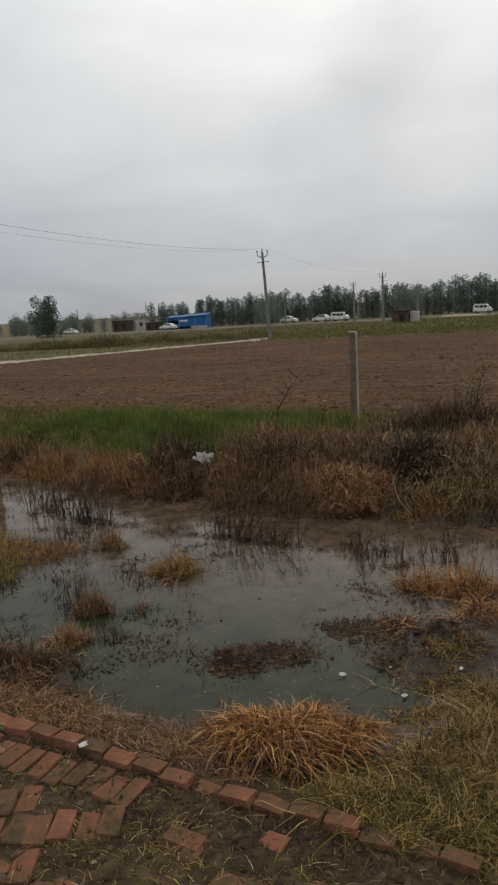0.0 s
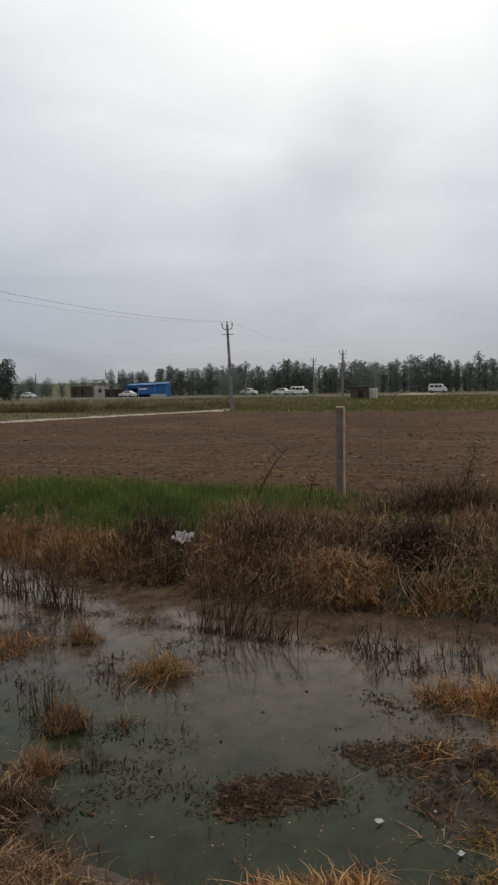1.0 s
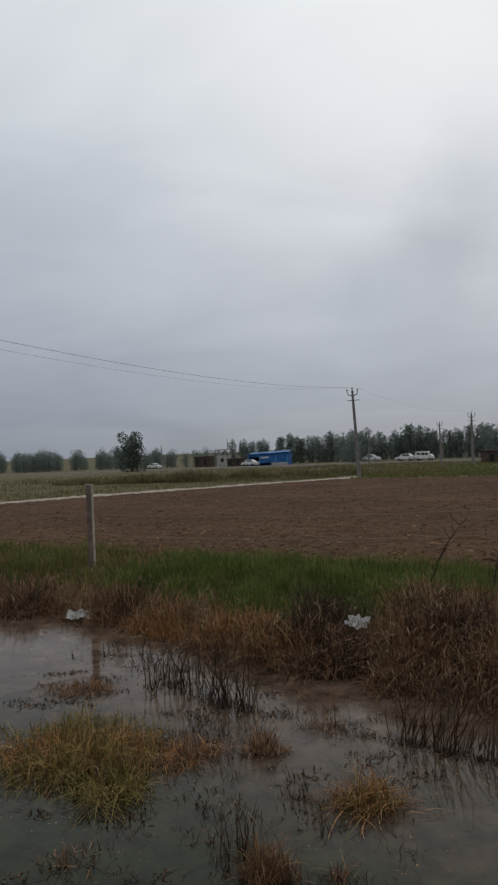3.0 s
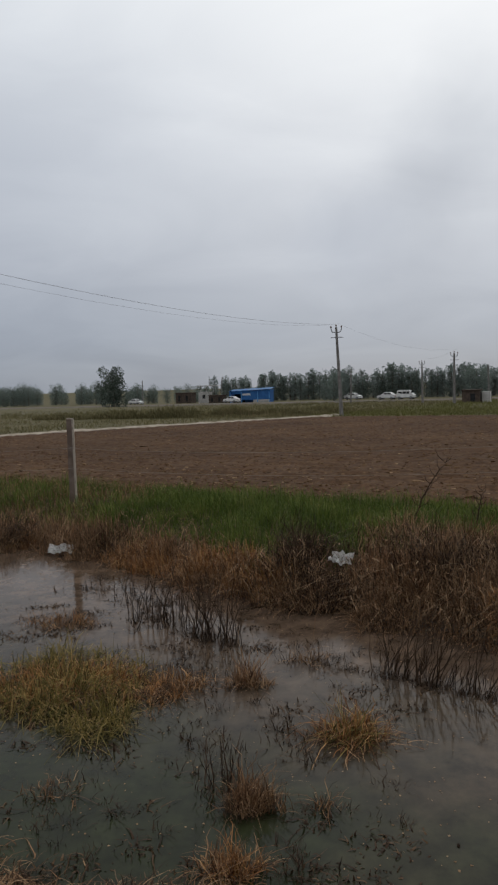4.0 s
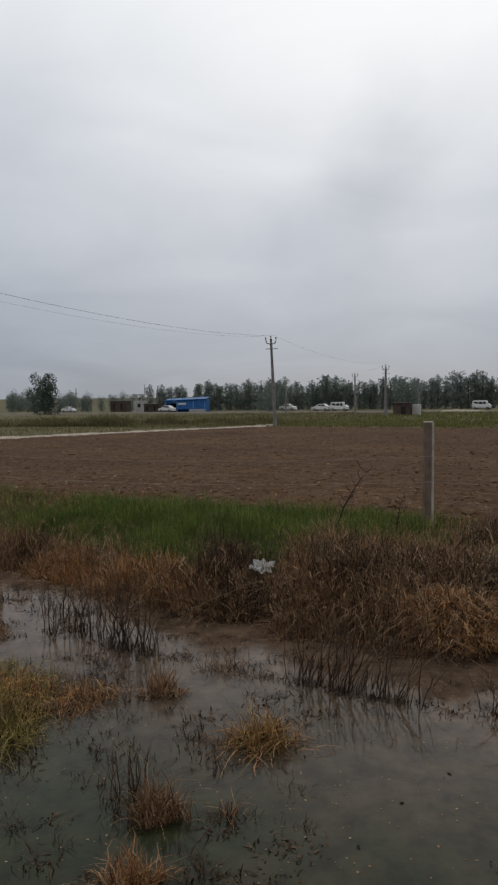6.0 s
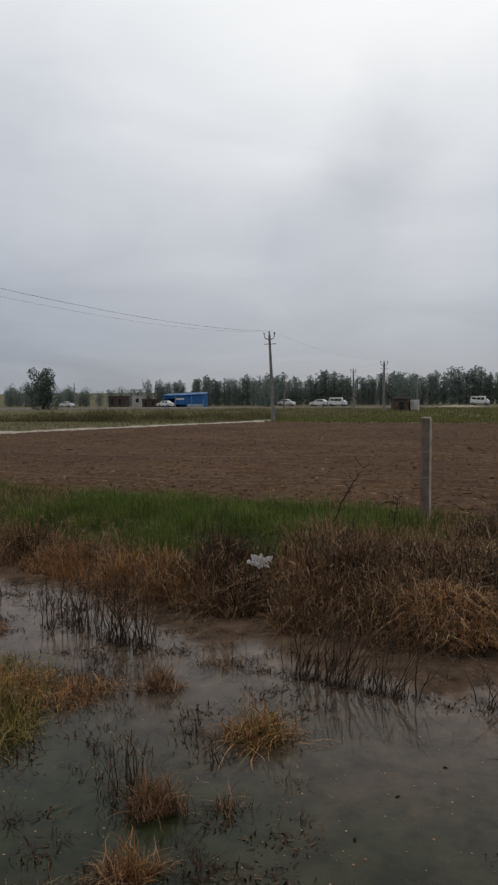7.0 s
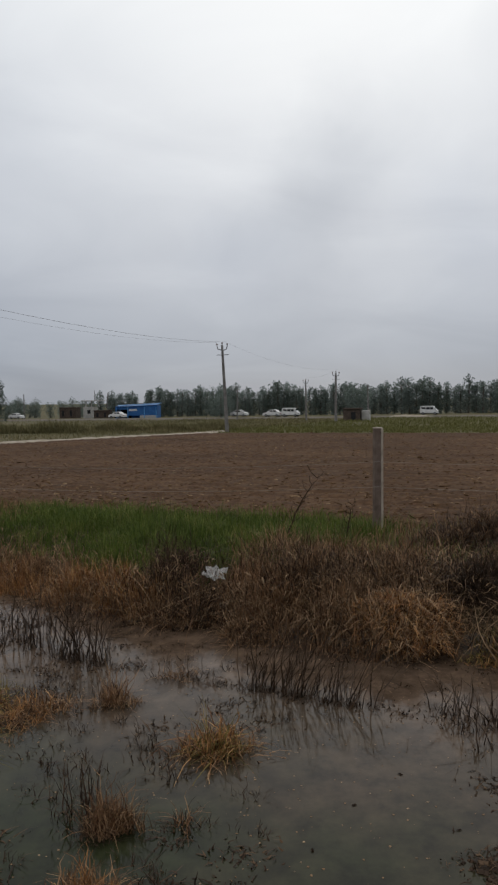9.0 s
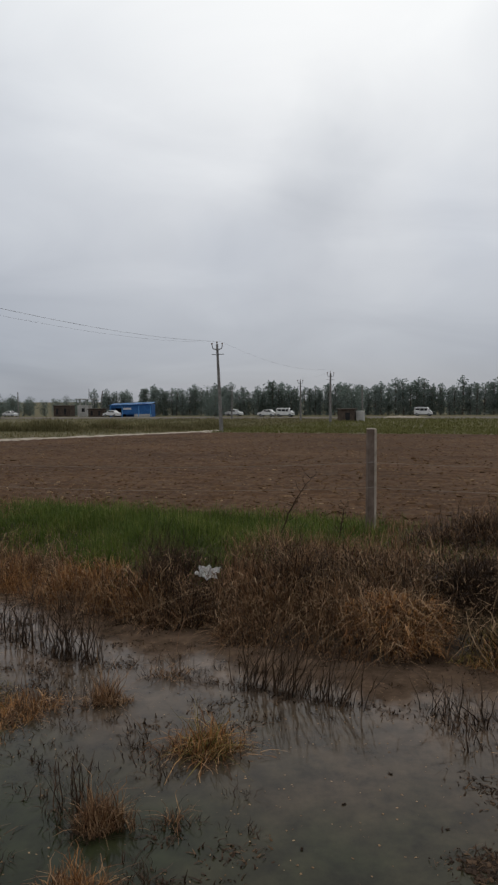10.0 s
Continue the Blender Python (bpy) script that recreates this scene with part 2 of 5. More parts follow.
M_BLUE = material("blue_sheet_metal", [(0.2, (0.022, 0.085, 0.24)), (0.8, (0.035, 0.125, 0.32))], scale=0.8, rough=0.5, bump=0.0)
M_BLUEROOF = material("light_blue_roofing", [(0.2, (0.06, 0.2, 0.44)), (0.8, (0.1, 0.27, 0.52))], scale=0.8, rough=0.45, bump=0.0)
M_WHITE = material("white_paint", [(0.2, (0.44, 0.44, 0.43)), (0.8, (0.58, 0.58, 0.57))], scale=2, rough=0.4, bump=0.0)
M_PLASTIC = material("dirty_white_plastic", [(0.2, (0.42, 0.41, 0.39)), (0.5, (0.68, 0.67, 0.65)), (0.8, (0.8, 0.79, 0.78))], scale=18, rough=0.45, bump=0.5, fine=60)
# near-black for openings: the shade indoors is put into the colour
M_DARK = material("unlit_opening_dark", [(0.2, (0.014, 0.014, 0.015)), (0.8, (0.028, 0.028, 0.03))], scale=2, rough=0.9, bump=0.0)
M_HUT = material("dark_mud_brick", [(0.2, (0.045, 0.034, 0.028)), (0.8, (0.095, 0.072, 0.058))], scale=2, rough=0.95, bump=0.3)
M_PLASTER = material("grey_plaster", [(0.2, (0.26, 0.25, 0.235)), (0.8, (0.42, 0.41, 0.39))], scale=1.2, rough=0.9, bump=0.2)
M_GLASS = material("dark_car_glass", [(0.2, (0.02, 0.022, 0.025)), (0.8, (0.03, 0.032, 0.035))], scale=2, rough=0.08, bump=0.0, spec=0.6)
M_RUBBER = material("black_rubber", [(0.2, (0.015, 0.015, 0.015)), (0.8, (0.03, 0.03, 0.03))], scale=9, rough=0.85, bump=0.0)
M_RED = material("red_tail_lamp", [(0.2, (0.25, 0.012, 0.01)), (0.8, (0.34, 0.02, 0.015))], scale=9, rough=0.25, bump=0.0)


def water_material():
    m = bpy.data.materials.new("murky_water")
    m.use_nodes = True
    n, l = m.node_tree.nodes, m.node_tree.links
    b = n["Principled BSDF"]
    geo = n.new("ShaderNodeNewGeometry")
    nz = n.new("ShaderNodeTexNoise")
    nz.inputs["Scale"].default_value, nz.inputs["Detail"].default_value = 0.7, 5.0
    l.new(geo.outputs["Position"], nz.inputs["Vector"])
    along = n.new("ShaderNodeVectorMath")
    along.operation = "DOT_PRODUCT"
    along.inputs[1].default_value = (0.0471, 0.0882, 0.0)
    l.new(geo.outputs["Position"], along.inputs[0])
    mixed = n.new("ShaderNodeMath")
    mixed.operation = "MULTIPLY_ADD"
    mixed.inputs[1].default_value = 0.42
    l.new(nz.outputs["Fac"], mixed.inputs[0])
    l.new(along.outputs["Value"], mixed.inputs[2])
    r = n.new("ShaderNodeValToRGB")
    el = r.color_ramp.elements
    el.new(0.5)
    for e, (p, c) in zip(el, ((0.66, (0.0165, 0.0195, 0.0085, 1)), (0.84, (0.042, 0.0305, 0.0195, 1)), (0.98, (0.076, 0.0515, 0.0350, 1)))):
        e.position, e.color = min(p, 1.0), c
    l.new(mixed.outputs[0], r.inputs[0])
    b.inputs["IOR"].default_value = 1.33
    sep = n.new("ShaderNodeSeparateXYZ")
    l.new(geo.outputs["Position"], sep.inputs[0])
    # sheen graded by x: the brighter reflection on the right is put into specular
    sheen_by_x = n.new("ShaderNodeMapRange")
    sheen_by_x.inputs["From Min"].default_value, sheen_by_x.inputs["From Max"].default_value = -3.2, 0.4
    sheen_by_x.inputs["To Min"].default_value, sheen_by_x.inputs["To Max"].default_value = 0.16, 0.22
    l.new(sep.outputs["X"], sheen_by_x.inputs["Value"])
    l.new(sheen_by_x.outputs[0], b.inputs["Specular IOR Level"])
    fn = n.new("ShaderNodeTexNoise")
    fn.inputs["Scale"].default_value, fn.inputs["Detail"].default_value, fn.inputs["Roughness"].default_value = 3.4, 9.0, 0.72
    l.new(geo.outputs["Position"], fn.inputs["Vector"])
    fr = n.new("ShaderNodeMapRange")
    fr.inputs["From Min"].default_value, fr.inputs["From Max"].default_value = 0.36, 0.66
    fr.inputs["To Min"].default_value, fr.inputs["To Max"].default_value = 0.5, 1.6
    l.new(fn.outputs["Fac"], fr.inputs["Value"])
    mot = n.new("ShaderNodeVectorMath")
    mot.operation = "SCALE"
    l.new(r.outputs[0], mot.inputs[0])
    l.new(fr.outputs[0], mot.inputs["Scale"])
    l.new(mot.outputs[0], b.inputs["Base Color"])
    rr = n.new("ShaderNodeMapRange")
    rr.inputs["From Min"].default_value, rr.inputs["From Max"].default_value = 0.4, 0.7
    rr.inputs["To Min"].default_value, rr.inputs["To Max"].default_value = 0.03, 0.12
    l.new(fn.outputs["Fac"], rr.inputs["Value"])
    l.new(rr.outputs[0], b.inputs["Roughness"])
    wv = n.new("ShaderNodeTexNoise")
    wv.inputs["Scale"].default_value, wv.inputs["Detail"].default_value = 9.0, 2.0
    l.new(geo.outputs["Position"], wv.inputs["Vector"])
    bp = n.new("ShaderNodeBump")
    bp.inputs["Strength"].default_value, bp.inputs["Distance"].default_value = 0.1, 0.01
    l.new(wv.outputs["Fac"], bp.inputs["Height"])
    l.new(bp.outputs[0], b.inputs["Normal"])
    return m


M_WATER = water_material()
rng = np.random.default_rng(7)


# ---- mesh helpers ----
def mesh_of(name, V, F, mat, smooth=False):
    """A mesh from arrays of points and of faces that all have the same number of corners."""
    V, F = np.asarray(V, dtype=np.float32), np.asarray(F, dtype=np.int32)
    me = bpy.data.meshes.new(name)
    k = F.shape[1]
    me.vertices.add(len(V))
    me.vertices.foreach_set("co", V.ravel())
    me.loops.add(F.size)
    me.loops.foreach_set("vertex_index", F.ravel())
    me.polygons.add(len(F))
    me.polygons.foreach_set("loop_start", np.arange(0, F.size, k, dtype=np.int32))
    me.polygons.foreach_set("use_smooth", np.full(len(F), smooth))
    me.materials.append(mat)
    me.update(calc_edges=True)
    return me


def part(name, bm, mat, parent=None, label="", smooth=False):
    """Links a bmesh, or ready mesh data, as one mesh object under a thing."""
    if isinstance(bm, bmesh.types.BMesh):
        me = bpy.data.meshes.new(name)
        bmesh.ops.recalc_face_normals(bm, faces=bm.faces)
        bm.to_mesh(me)
        bm.free()
        me.materials.append(mat)
        if smooth:
            me.polygons.foreach_set("use_smooth", [True] * len(me.polygons))
    else:
        me = bm
    ob = new(name, me)
    ob.parent = parent
    if label:
        ob["label"] = label
    return ob


def box(bm, c, s, bevel=0.0, m=None):
    made = bmesh.ops.create_cube(bm, size=1.0)["verts"]
    for v in made:
        v.co = Vector((v.co.x * s[0] + c[0], v.co.y * s[1] + c[1], v.co.z * s[2] + c[2]))
    if bevel:
        edges = list({e for v in made for e in v.link_edges})
        made = bmesh.ops.bevel(bm, geom=edges, offset=bevel, segments=1, affect="EDGES")["verts"]
    if m is not None:
        bmesh.ops.transform(bm, matrix=m, verts=made)
    return made


def tube(bm, pts, radii, sides=6):
    """A tapered tube through points."""
    rings = []
    for i, p in enumerate(pts):
        p = Vector(p)
        a = Vector(pts[max(i - 1, 0)])
        b = Vector(pts[min(i + 1, len(pts) - 1)])
        q = (b - a).to_track_quat("Z", "X")
        rings.append([bm.verts.new(p + q @ Vector((math.cos(2 * math.pi * k / sides) * radii[i], math.sin(2 * math.pi * k / sides) * radii[i], 0))) for k in range(sides)])
    for r0, r1 in zip(rings, rings[1:]):
        for k in range(sides):
            bm.faces.new((r0[k], r0[(k + 1) % sides], r1[(k + 1) % sides], r1[k]))
    bm.faces.new(rings[0][::-1])
    bm.faces.new(rings[-1])


def blades(P, h, lean=0.5, width=0.006, segs=3, droop=0.3, az=None, crook=0.0):
    """Blades or stalks that rise from the points P to the heights h: tapered, bent strips."""
    n = len(P)
    az = rng.uniform(0, 2 * np.pi, n) if az is None else az
    ln = np.clip(np.abs(rng.normal(lean, 0.55 * lean + 0.08, n)), 0, 3.2)
    w = width * rng.uniform(0.6, 1.3, n)
    d = np.stack([np.cos(az), np.sin(az)], 1)
    tw = az + rng.uniform(-0.9, 0.9, n) + np.pi / 2
    sd = np.stack([np.cos(tw), np.sin(tw)], 1)
    rows = []
    kink = np.zeros((n, 2))
    for i in range(segs + 1):
        t = i / segs
        if 0 < i:
            kink = kink + rng.normal(0, crook + 0.07, (n, 2)) * (h / segs)[:, None]
        out = (ln * h * (0.25 * t + 0.75 * t ** 1.9))[:, None] * d + kink
        up = h * (t - np.minimum(droop * ln, 0.95) * t ** 2.6)
        c = np.concatenate([P[:, :2] + out, (P[:, 2] + up)[:, None]], 1)
        ww = (w * (1 - 0.82 * t ** 1.4))[:, None] * sd
        rows.append(np.concatenate([c[:, :2] - ww, c[:, 2:]], 1))
        rows.append(np.concatenate([c[:, :2] + ww, c[:, 2:]], 1))
    V = np.stack(rows, 1).reshape(-1, 3)
    base = (np.arange(n) * 2 * (segs + 1))[:, None]
    F = np.concatenate([base + np.array([[2 * i, 2 * i + 1, 2 * i + 3, 2 * i + 2]]) for i in range(segs)], 0)
    return V, F


def joined(sets):
    Vs, Fs, o = [], [], 0
    for V, F in sets:
        Vs.append(V)
        Fs.append(F + o)
        o += len(V)
    return np.concatenate(Vs), np.concatenate(Fs)


# ---- plan: u runs along the ditch, v across it ----
DX, DY = 0.882, -0.471
SLOPE = 0.015


def uv_xy(u, v):
    return u * DX - v * DY, u * DY + v * DX


def xy_uv(x, y):
    return x * DX + y * DY, -x * DY + y * DX


def lumps(x, y, s, seed=0.0):
    """Cheap smooth unevenness for arrays."""
    return (np.sin(x * s + 1.3 * np.sin(y * s * 0.7 + seed) + seed) * np.sin(y * s * 1.13 + 1.1 * np.sin(x * s * 0.63 - seed)) + 0.5 * np.sin(x * s * 2.3 + seed * 2) * np.sin(y * s * 2.7 - seed + np.sin(x * s * 1.7))) / 1.5


def near_shore(u):
    return np.interp(u, [-8, -5.2, -4.4, -3.4, -2.3, -1.4, -0.9, 0.0, 4.0], [3.65, 3.72, 3.74, 3.64, 3.9, 4.6, 5.7, 6.2, 6.3])


def far_shore(u):
    return 8.66 + 0.17 * np.sin(u * 1.9) + 0.14 * np.sin(u * 4.3 + 1) + 0.07 * np.sin(u * 9.7) + np.interp(u, [-11, -8.6, -7, 0], [1.1, 0.7, 0.1, 0.0])


def height(x, y):
    u, v = xy_uv(x, y)
    land = 0.5 - SLOPE * np.clip(y - 14, 0, 1500) - 0.12 * np.clip((y - 16) / 20, 0, 1) * np.clip((150 - y) / 70, 0, 1)
    ns, fs = near_shore(u), far_shore(u)
    mud = np.clip((u + 2.2) / 1.2, 0, 1)
    # from the brick path down into the water
    k = np.clip((v - 2.98) / (ns + 0.15 - 2.98), 0, 1)
    shelf = 0.25 * (1 - k) ** np.where(mud > 0.5, 3.0, 1.2) - 0.06 * k + mud * k * 0.045
    bed = -0.06 - 0.16 * np.clip((v - ns - 0.15) / 0.8, 0, 1)
    near = np.where(v < 2.98, 0.25, np.where(v < ns + 0.15, shelf, bed))
    bank = np.interp(v - fs, [-0.7, 0.0, 0.5, 1.1, 2.2, 4], [-0.22, -0.02, 0.2, 0.38, 0.5, 0.5])
    z = np.where(v > fs - 0.7, bank, near)
    z = np.where(v > fs + 2.2, land, z)
    ease = np.clip(v - 2.98, 0, 0.3) / 0.3
    rough = 0.018 + 0.02 * np.clip((v - fs) / 1.0, 0, 1)
    z = z + rough * ease * lumps(x, y, 4.1) + 0.007 * lumps(x, y, 13.0, 2.0)
    # mud islands in the pool
    for cx, cy, rx, ry, hh in ((0.0, 5.33, 0.52, 0.25, 0.235), (1.45, 5.5, 0.9, 0.6, 0.25), (-1.95, 5.3, 0.5, 0.35, 0.16), (2.3, 6.4, 0.7, 0.3, 0.2), (-3.2, 8.0, 0.8, 0.5, 0.2)):
        a, b = (x - cx) / rx, (y - cy) / ry
        z = z + np.where(v < fs - 0.7, hh * np.exp(-(a * a + b * b) ** 2) * (1 + 0.45 * lumps(x, y, 7.0)), 0)
    return z


def spaced(inner, step, far, grow=1.16):
    xs = list(np.arange(inner[0], inner[1] + step / 2, step))
    s = step
    while xs[-1] < far[1]:
        s *= grow
        xs.append(xs[-1] + s)
    s = step
    while xs[0] > far[0]:
        s *= grow
        xs.insert(0, xs[0] - s)
    return np.array(xs)


def sheet(name, X, Y, Z, mat, smooth=True):
    r, c = X.shape
    V = np.stack([X, Y, Z], -1).reshape(-1, 3)
    i = (np.arange(r - 1)[:, None] * c + np.arange(c - 1)[None, :]).ravel()
    return mesh_of(name, V, np.stack([i, i + 1, i + c + 1, i + c], 1), mat, smooth)


# ---- the ground ----
gx, gy = spaced((-9, 8), 0.09, (-2600, 2600)), spaced((0, 15), 0.09, (-600, 4200))
GX, GY = np.meshgrid(gx, gy)
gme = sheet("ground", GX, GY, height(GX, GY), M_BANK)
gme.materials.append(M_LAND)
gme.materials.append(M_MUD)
cxm, cym = (GX[:-1, :-1] + GX[1:, 1:]) / 2, (GY[:-1, :-1] + GY[1:, 1:]) / 2
cum, cvm = xy_uv(cxm, cym)
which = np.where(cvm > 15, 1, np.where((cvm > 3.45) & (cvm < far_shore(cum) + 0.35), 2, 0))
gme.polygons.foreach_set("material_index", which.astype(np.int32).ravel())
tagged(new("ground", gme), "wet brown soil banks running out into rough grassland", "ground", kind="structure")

wu, wv_ = np.meshgrid(np.linspace(-70, 60, 60), np.linspace(3.2, 10.6, 20))
WX, WY = uv_xy(wu, wv_)
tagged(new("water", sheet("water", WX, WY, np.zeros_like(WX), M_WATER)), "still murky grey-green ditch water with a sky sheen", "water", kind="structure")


# ---- the ploughed field ----
def field_left(v):
    return np.interp(v, [13, 35, 60], [-42, -38.2, -31])


fs_, ft = np.meshgrid(np.linspace(0, 1, 330), 13.4 + 46.8 * np.linspace(0, 1, 260) ** 1.2)
FU = field_left(ft) + fs_ * (45 - field_left(ft))
FX, FY = uv_xy(FU, ft)
rag = np.clip((ft - 13.4) / 0.8, 0, 1) * np.clip((60.2 - ft) / 1.0, 0, 1)


def field_z(u, v):
    x, y = uv_xy(u, v)
    edge = np.clip((v - 13.4) / 0.8, 0, 1) * np.clip((60.2 - v) / 1.0, 0, 1)
    return height(x, y) + edge * (0.05 + 0.025 * np.sin(v * 2 * np.pi / 0.9 + 1.5 * lumps(u, v, 0.25)) + 0.02 * lumps(x, y, 2.3, 1.0)) - 0.03 * (1 - edge)


FZ = field_z(FU, ft) + rag * (0.008 * rng.normal(0, 1, FX.shape) + 0.012 * lumps(FX, FY, 7.0, 3.0))
tagged(new("ploughed_field", sheet("ploughed_field", FX, FY, FZ, M_FIELD)), "ploughed reddish-brown farm field with broken clods", "field", kind="structure")


def ico():
    b = bmesh.new()
    bmesh.ops.create_icosphere(b, subdivisions=1, radius=1.0)
    V = np.array([v.co[:] for v in b.verts])
    F = np.array([[v.index for v in f.verts] for f in b.faces])
    b.free()
    return V, F


ICO_V, ICO_F = ico()


def clods(P, size, squash=0.6):
    n = len(P)
    V = ICO_V[None] * (1 + rng.normal(0, 0.22, (n, len(ICO_V), 1)))
    V = V * (size[:, None] * rng.uniform(0.6, 1.3, (n, 3)))[:, None, :]
    V[:, :, 2] *= squash
    V = V + P[:, None, :]
    F = ICO_F[None] + (np.arange(n) * len(ICO_V))[:, None, None]
    return V.reshape(-1, 3), F.reshape(-1, 3)


n = 34000
cv = 13.8 + 46 * rng.uniform(0, 1, n) ** 1.9
cu = -4 - 0.45 * cv + rng.uniform(-1, 1, n) * (8 + cv * 0.5)
keep = cu > field_left(cv) + 0.5
cx, cy = uv_xy(cu[keep], cv[keep])
size = rng.gamma(1.3, 0.011, keep.sum()) + 0.010 + 0.0005 * cv[keep]
tagged(new("earth_clods", mesh_of("earth_clods", *clods(np.stack([cx, cy, field_z(cu[keep], cv[keep]) ], 1), size, 0.42), M_CLOD)), "loose brown clods with dry stubble across the field", "clods", kind="stuff")

# the pale bund along the field's far edge
pv = np.linspace(20, 64, 90)
pu = field_left(pv) - 0.5
bund_rows = []
for off, up in ((-0.6, -0.02), (-0.4, 0.12), (0.0, 0.17), (0.35, 0.11), (0.55, -0.02)):
    x, y = uv_xy(pu + off * (1 + 0.25 * lumps(pv, pv * 0.3, 0.9)), pv)
    bund_rows.append((x, y, height(x, y) + up * (1 + 0.4 * lumps(x, y, 1.2))))
BX, BY, BZ = (np.stack([r[i] for r in bund_rows]) for i in range(3))
tagged(new("footpath", sheet("footpath", BX, BY, BZ, M_SAND)), "pale sandy raised footpath along the field edge", "footpath", kind="structure")

# the road
ru, rv = np.meshgrid(np.linspace(-420, 330, 120), np.array([133.4, 134.0, 149.0, 149.6]))
RX, RY = uv_xy(ru, rv)
RZ = height(RX, RY) + np.array([[-0.05], [0.16], [0.16], [-0.05]])
tagged(new("road", sheet("road", RX, RY, RZ, M_ROAD)), "grey-beige country highway on a low embankment", "road", kind="structure")


# ---- fence posts and wire ----
def fence_post(x, y, h, lean, turn):
    z = float(height(np.array([x]), np.array([y]))[0])
    root = tagged(new("fence_post"), "weathered square concrete fence post standing in grass", "fence post", "fence posts")
    root.matrix_world = pose(x, y, z - 0.05, lean, 0, turn)
    b = bmesh.new()
    box(b, (0, 0, h / 2), (0.142, 0.12, h), 0.014)
    for v in b.verts:
        t = v.co.z / h
        v.co.x *= 1.06 - 0.12 * t
        v.co.y *= 1.06 - 0.12 * t
    part("shaft", b, M_POST, root)
    # the brighter lit side of the shaft, put in as a paler strip
    b = bmesh.new()
    box(b, (0.055, -0.006, h / 2 + 0.01), (0.040, 0.124, h - 0.04), 0.006)
    part("corner_strip", b, M_CONC, root, "right side of the post, coloured paler as its lit face")
    b = bmesh.new()
    box(b, (0, 0, h), (0.136, 0.114, 0.02), 0.006)
    part("cap", b, M_CONC, root, "pale top")
    for zz in (0.82, 1.24):
        b = bmesh.new()
        tube(b, [(-0.078, -0.06, zz), (0.0, -0.069, zz + 0.01), (0.078, -0.06, zz)], [0.0022] * 3, 5)
        part("wire_tie", b, M_STEEL, root, "thin steel tie")
    return Vector((x, y, z))


post_a = fence_post(2.1, 13.55, 1.80, 0, 8)
post_b = fence_post(-5.93, 16.25, 1.84, 0, 14)
post_c = post_a + (post_a - post_b)
post_d = post_b - (post_a - post_b)
for zz in (0.82, 1.24):
    b = bmesh.new()
    pts = []
    for p, q in ((post_d, post_b), (post_b, post_a), (post_a, post_c)):
        for i in range(10):
            t = i / 10
            w = p.lerp(q, t)
            pts.append((w.x, w.y - 0.09, w.z - 0.05 + zz - 0.10 * 4 * t * (1 - t)))
    tube(b, pts, [0.003] * len(pts), 4)
    ob = part("fence_wire", b, M_WIRE)
    tagged(ob, "slack thin steel wire strung between fence posts", "wire", "fence wires")


# ---- poles and cables ----
def utility_pole(x, y, h, lean_x, turn, arms=True, r=0.15):
    z = float(height(np.array([x]), np.array([y]))[0])
    root = tagged(new("utility_pole"), "grey concrete power pole with steel crossarm and insulators" if arms else "plain thin grey concrete power pole", "utility pole", "power poles")
    root.matrix_world = pose(x, y, z - 0.1, 0, lean_x, turn)
    b = bmesh.new()
    box(b, (0, 0, h / 2), (2 * r, 1.6 * r, h), 0.03)
    for v in b.verts:
        t = v.co.z / h
        v.co.x *= 1.15 - 0.55 * t
        v.co.y *= 1.15 - 0.55 * t
    part("shaft", b, M_POLE, root)
    if arms:
        b = bmesh.new()
        pts = [(-0.5, 0, h - 0.12), (-0.42, 0, h - 0.4), (0, -0.09, h - 0.55), (0.42, 0, h - 0.4), (0.5, 0, h - 0.12)]
        tube(b, pts, [0.05] * 5, 6)
        part("crossarm", b, M_STEEL, root, "bent steel V crossarm")
        b = bmesh.new()
        tube(b, [(-0.6, -0.1, h - 0.95), (0.6, -0.1, h - 0.95)], [0.035] * 2, 6)
        part("stay_bar", b, M_STEEL, root, "steel stay bar")
        for px, pz in ((-0.5, h - 0.12), (0.5, h - 0.12), (0, h)):
            b = bmesh.new()
            tube(b, [(px, 0, pz - 0.03), (px, 0, pz + 0.08), (px, 0, pz + 0.12), (px, 0, pz + 0.2), (px, 0, pz + 0.26)], [0.03, 0.03, 0.075, 0.07, 0.03], 8)
            part("insulator", b, M_PORC, root, "brown porcelain insulator")
    return root


utility_pole(2.77, 69.5, 8.4, -2.5, 12)
utility_pole(-17.7, 20.05, 8.0, 0.0, 40)
utility_pole(20.5, 103.5, 7.3, 0.3, 8, r=0.17)
utility_pole(19.3, 122.0, 6.9, -0.5, 20, r=0.14)
utility_pole(8.2, 132.0, 6.4, 1.2, 0, arms=False, r=0.14)
utility_pole(29.6, 120.0, 6.0, -1.5, 0, arms=False, r=0.14)
utility_pole(-46.5, 207.0, 7.2, 0.2, 0, arms=False, r=0.16)
utility_pole(-95.0, 205.0, 7.0, -0.4, 0, arms=False, r=0.16)


def cable(a, c, sag, r=0.014, n=28):
    b = bmesh.new()
    a, c = Vector(a), Vector(c)
    pts = []
    for i in range(n + 1):
        t = i / n
        p = a.lerp(c, t)
        p.z -= 4 * sag * t * (1 - t)
        pts.append(p)
    tube(b, pts, [r] * len(pts), 4)
    tagged(part("power_cable", b, M_DARKWIRE), "thin dark overhead power cable sagging between poles", "cable", "power cables")


cable((2.9, 69.4, 8.1), (-17.6, 20, 8.2), 0.95, 0.009)
cable((1.95, 69.4, 8.05), (-18.1, 20, 7.95), 1.0, 0.005)
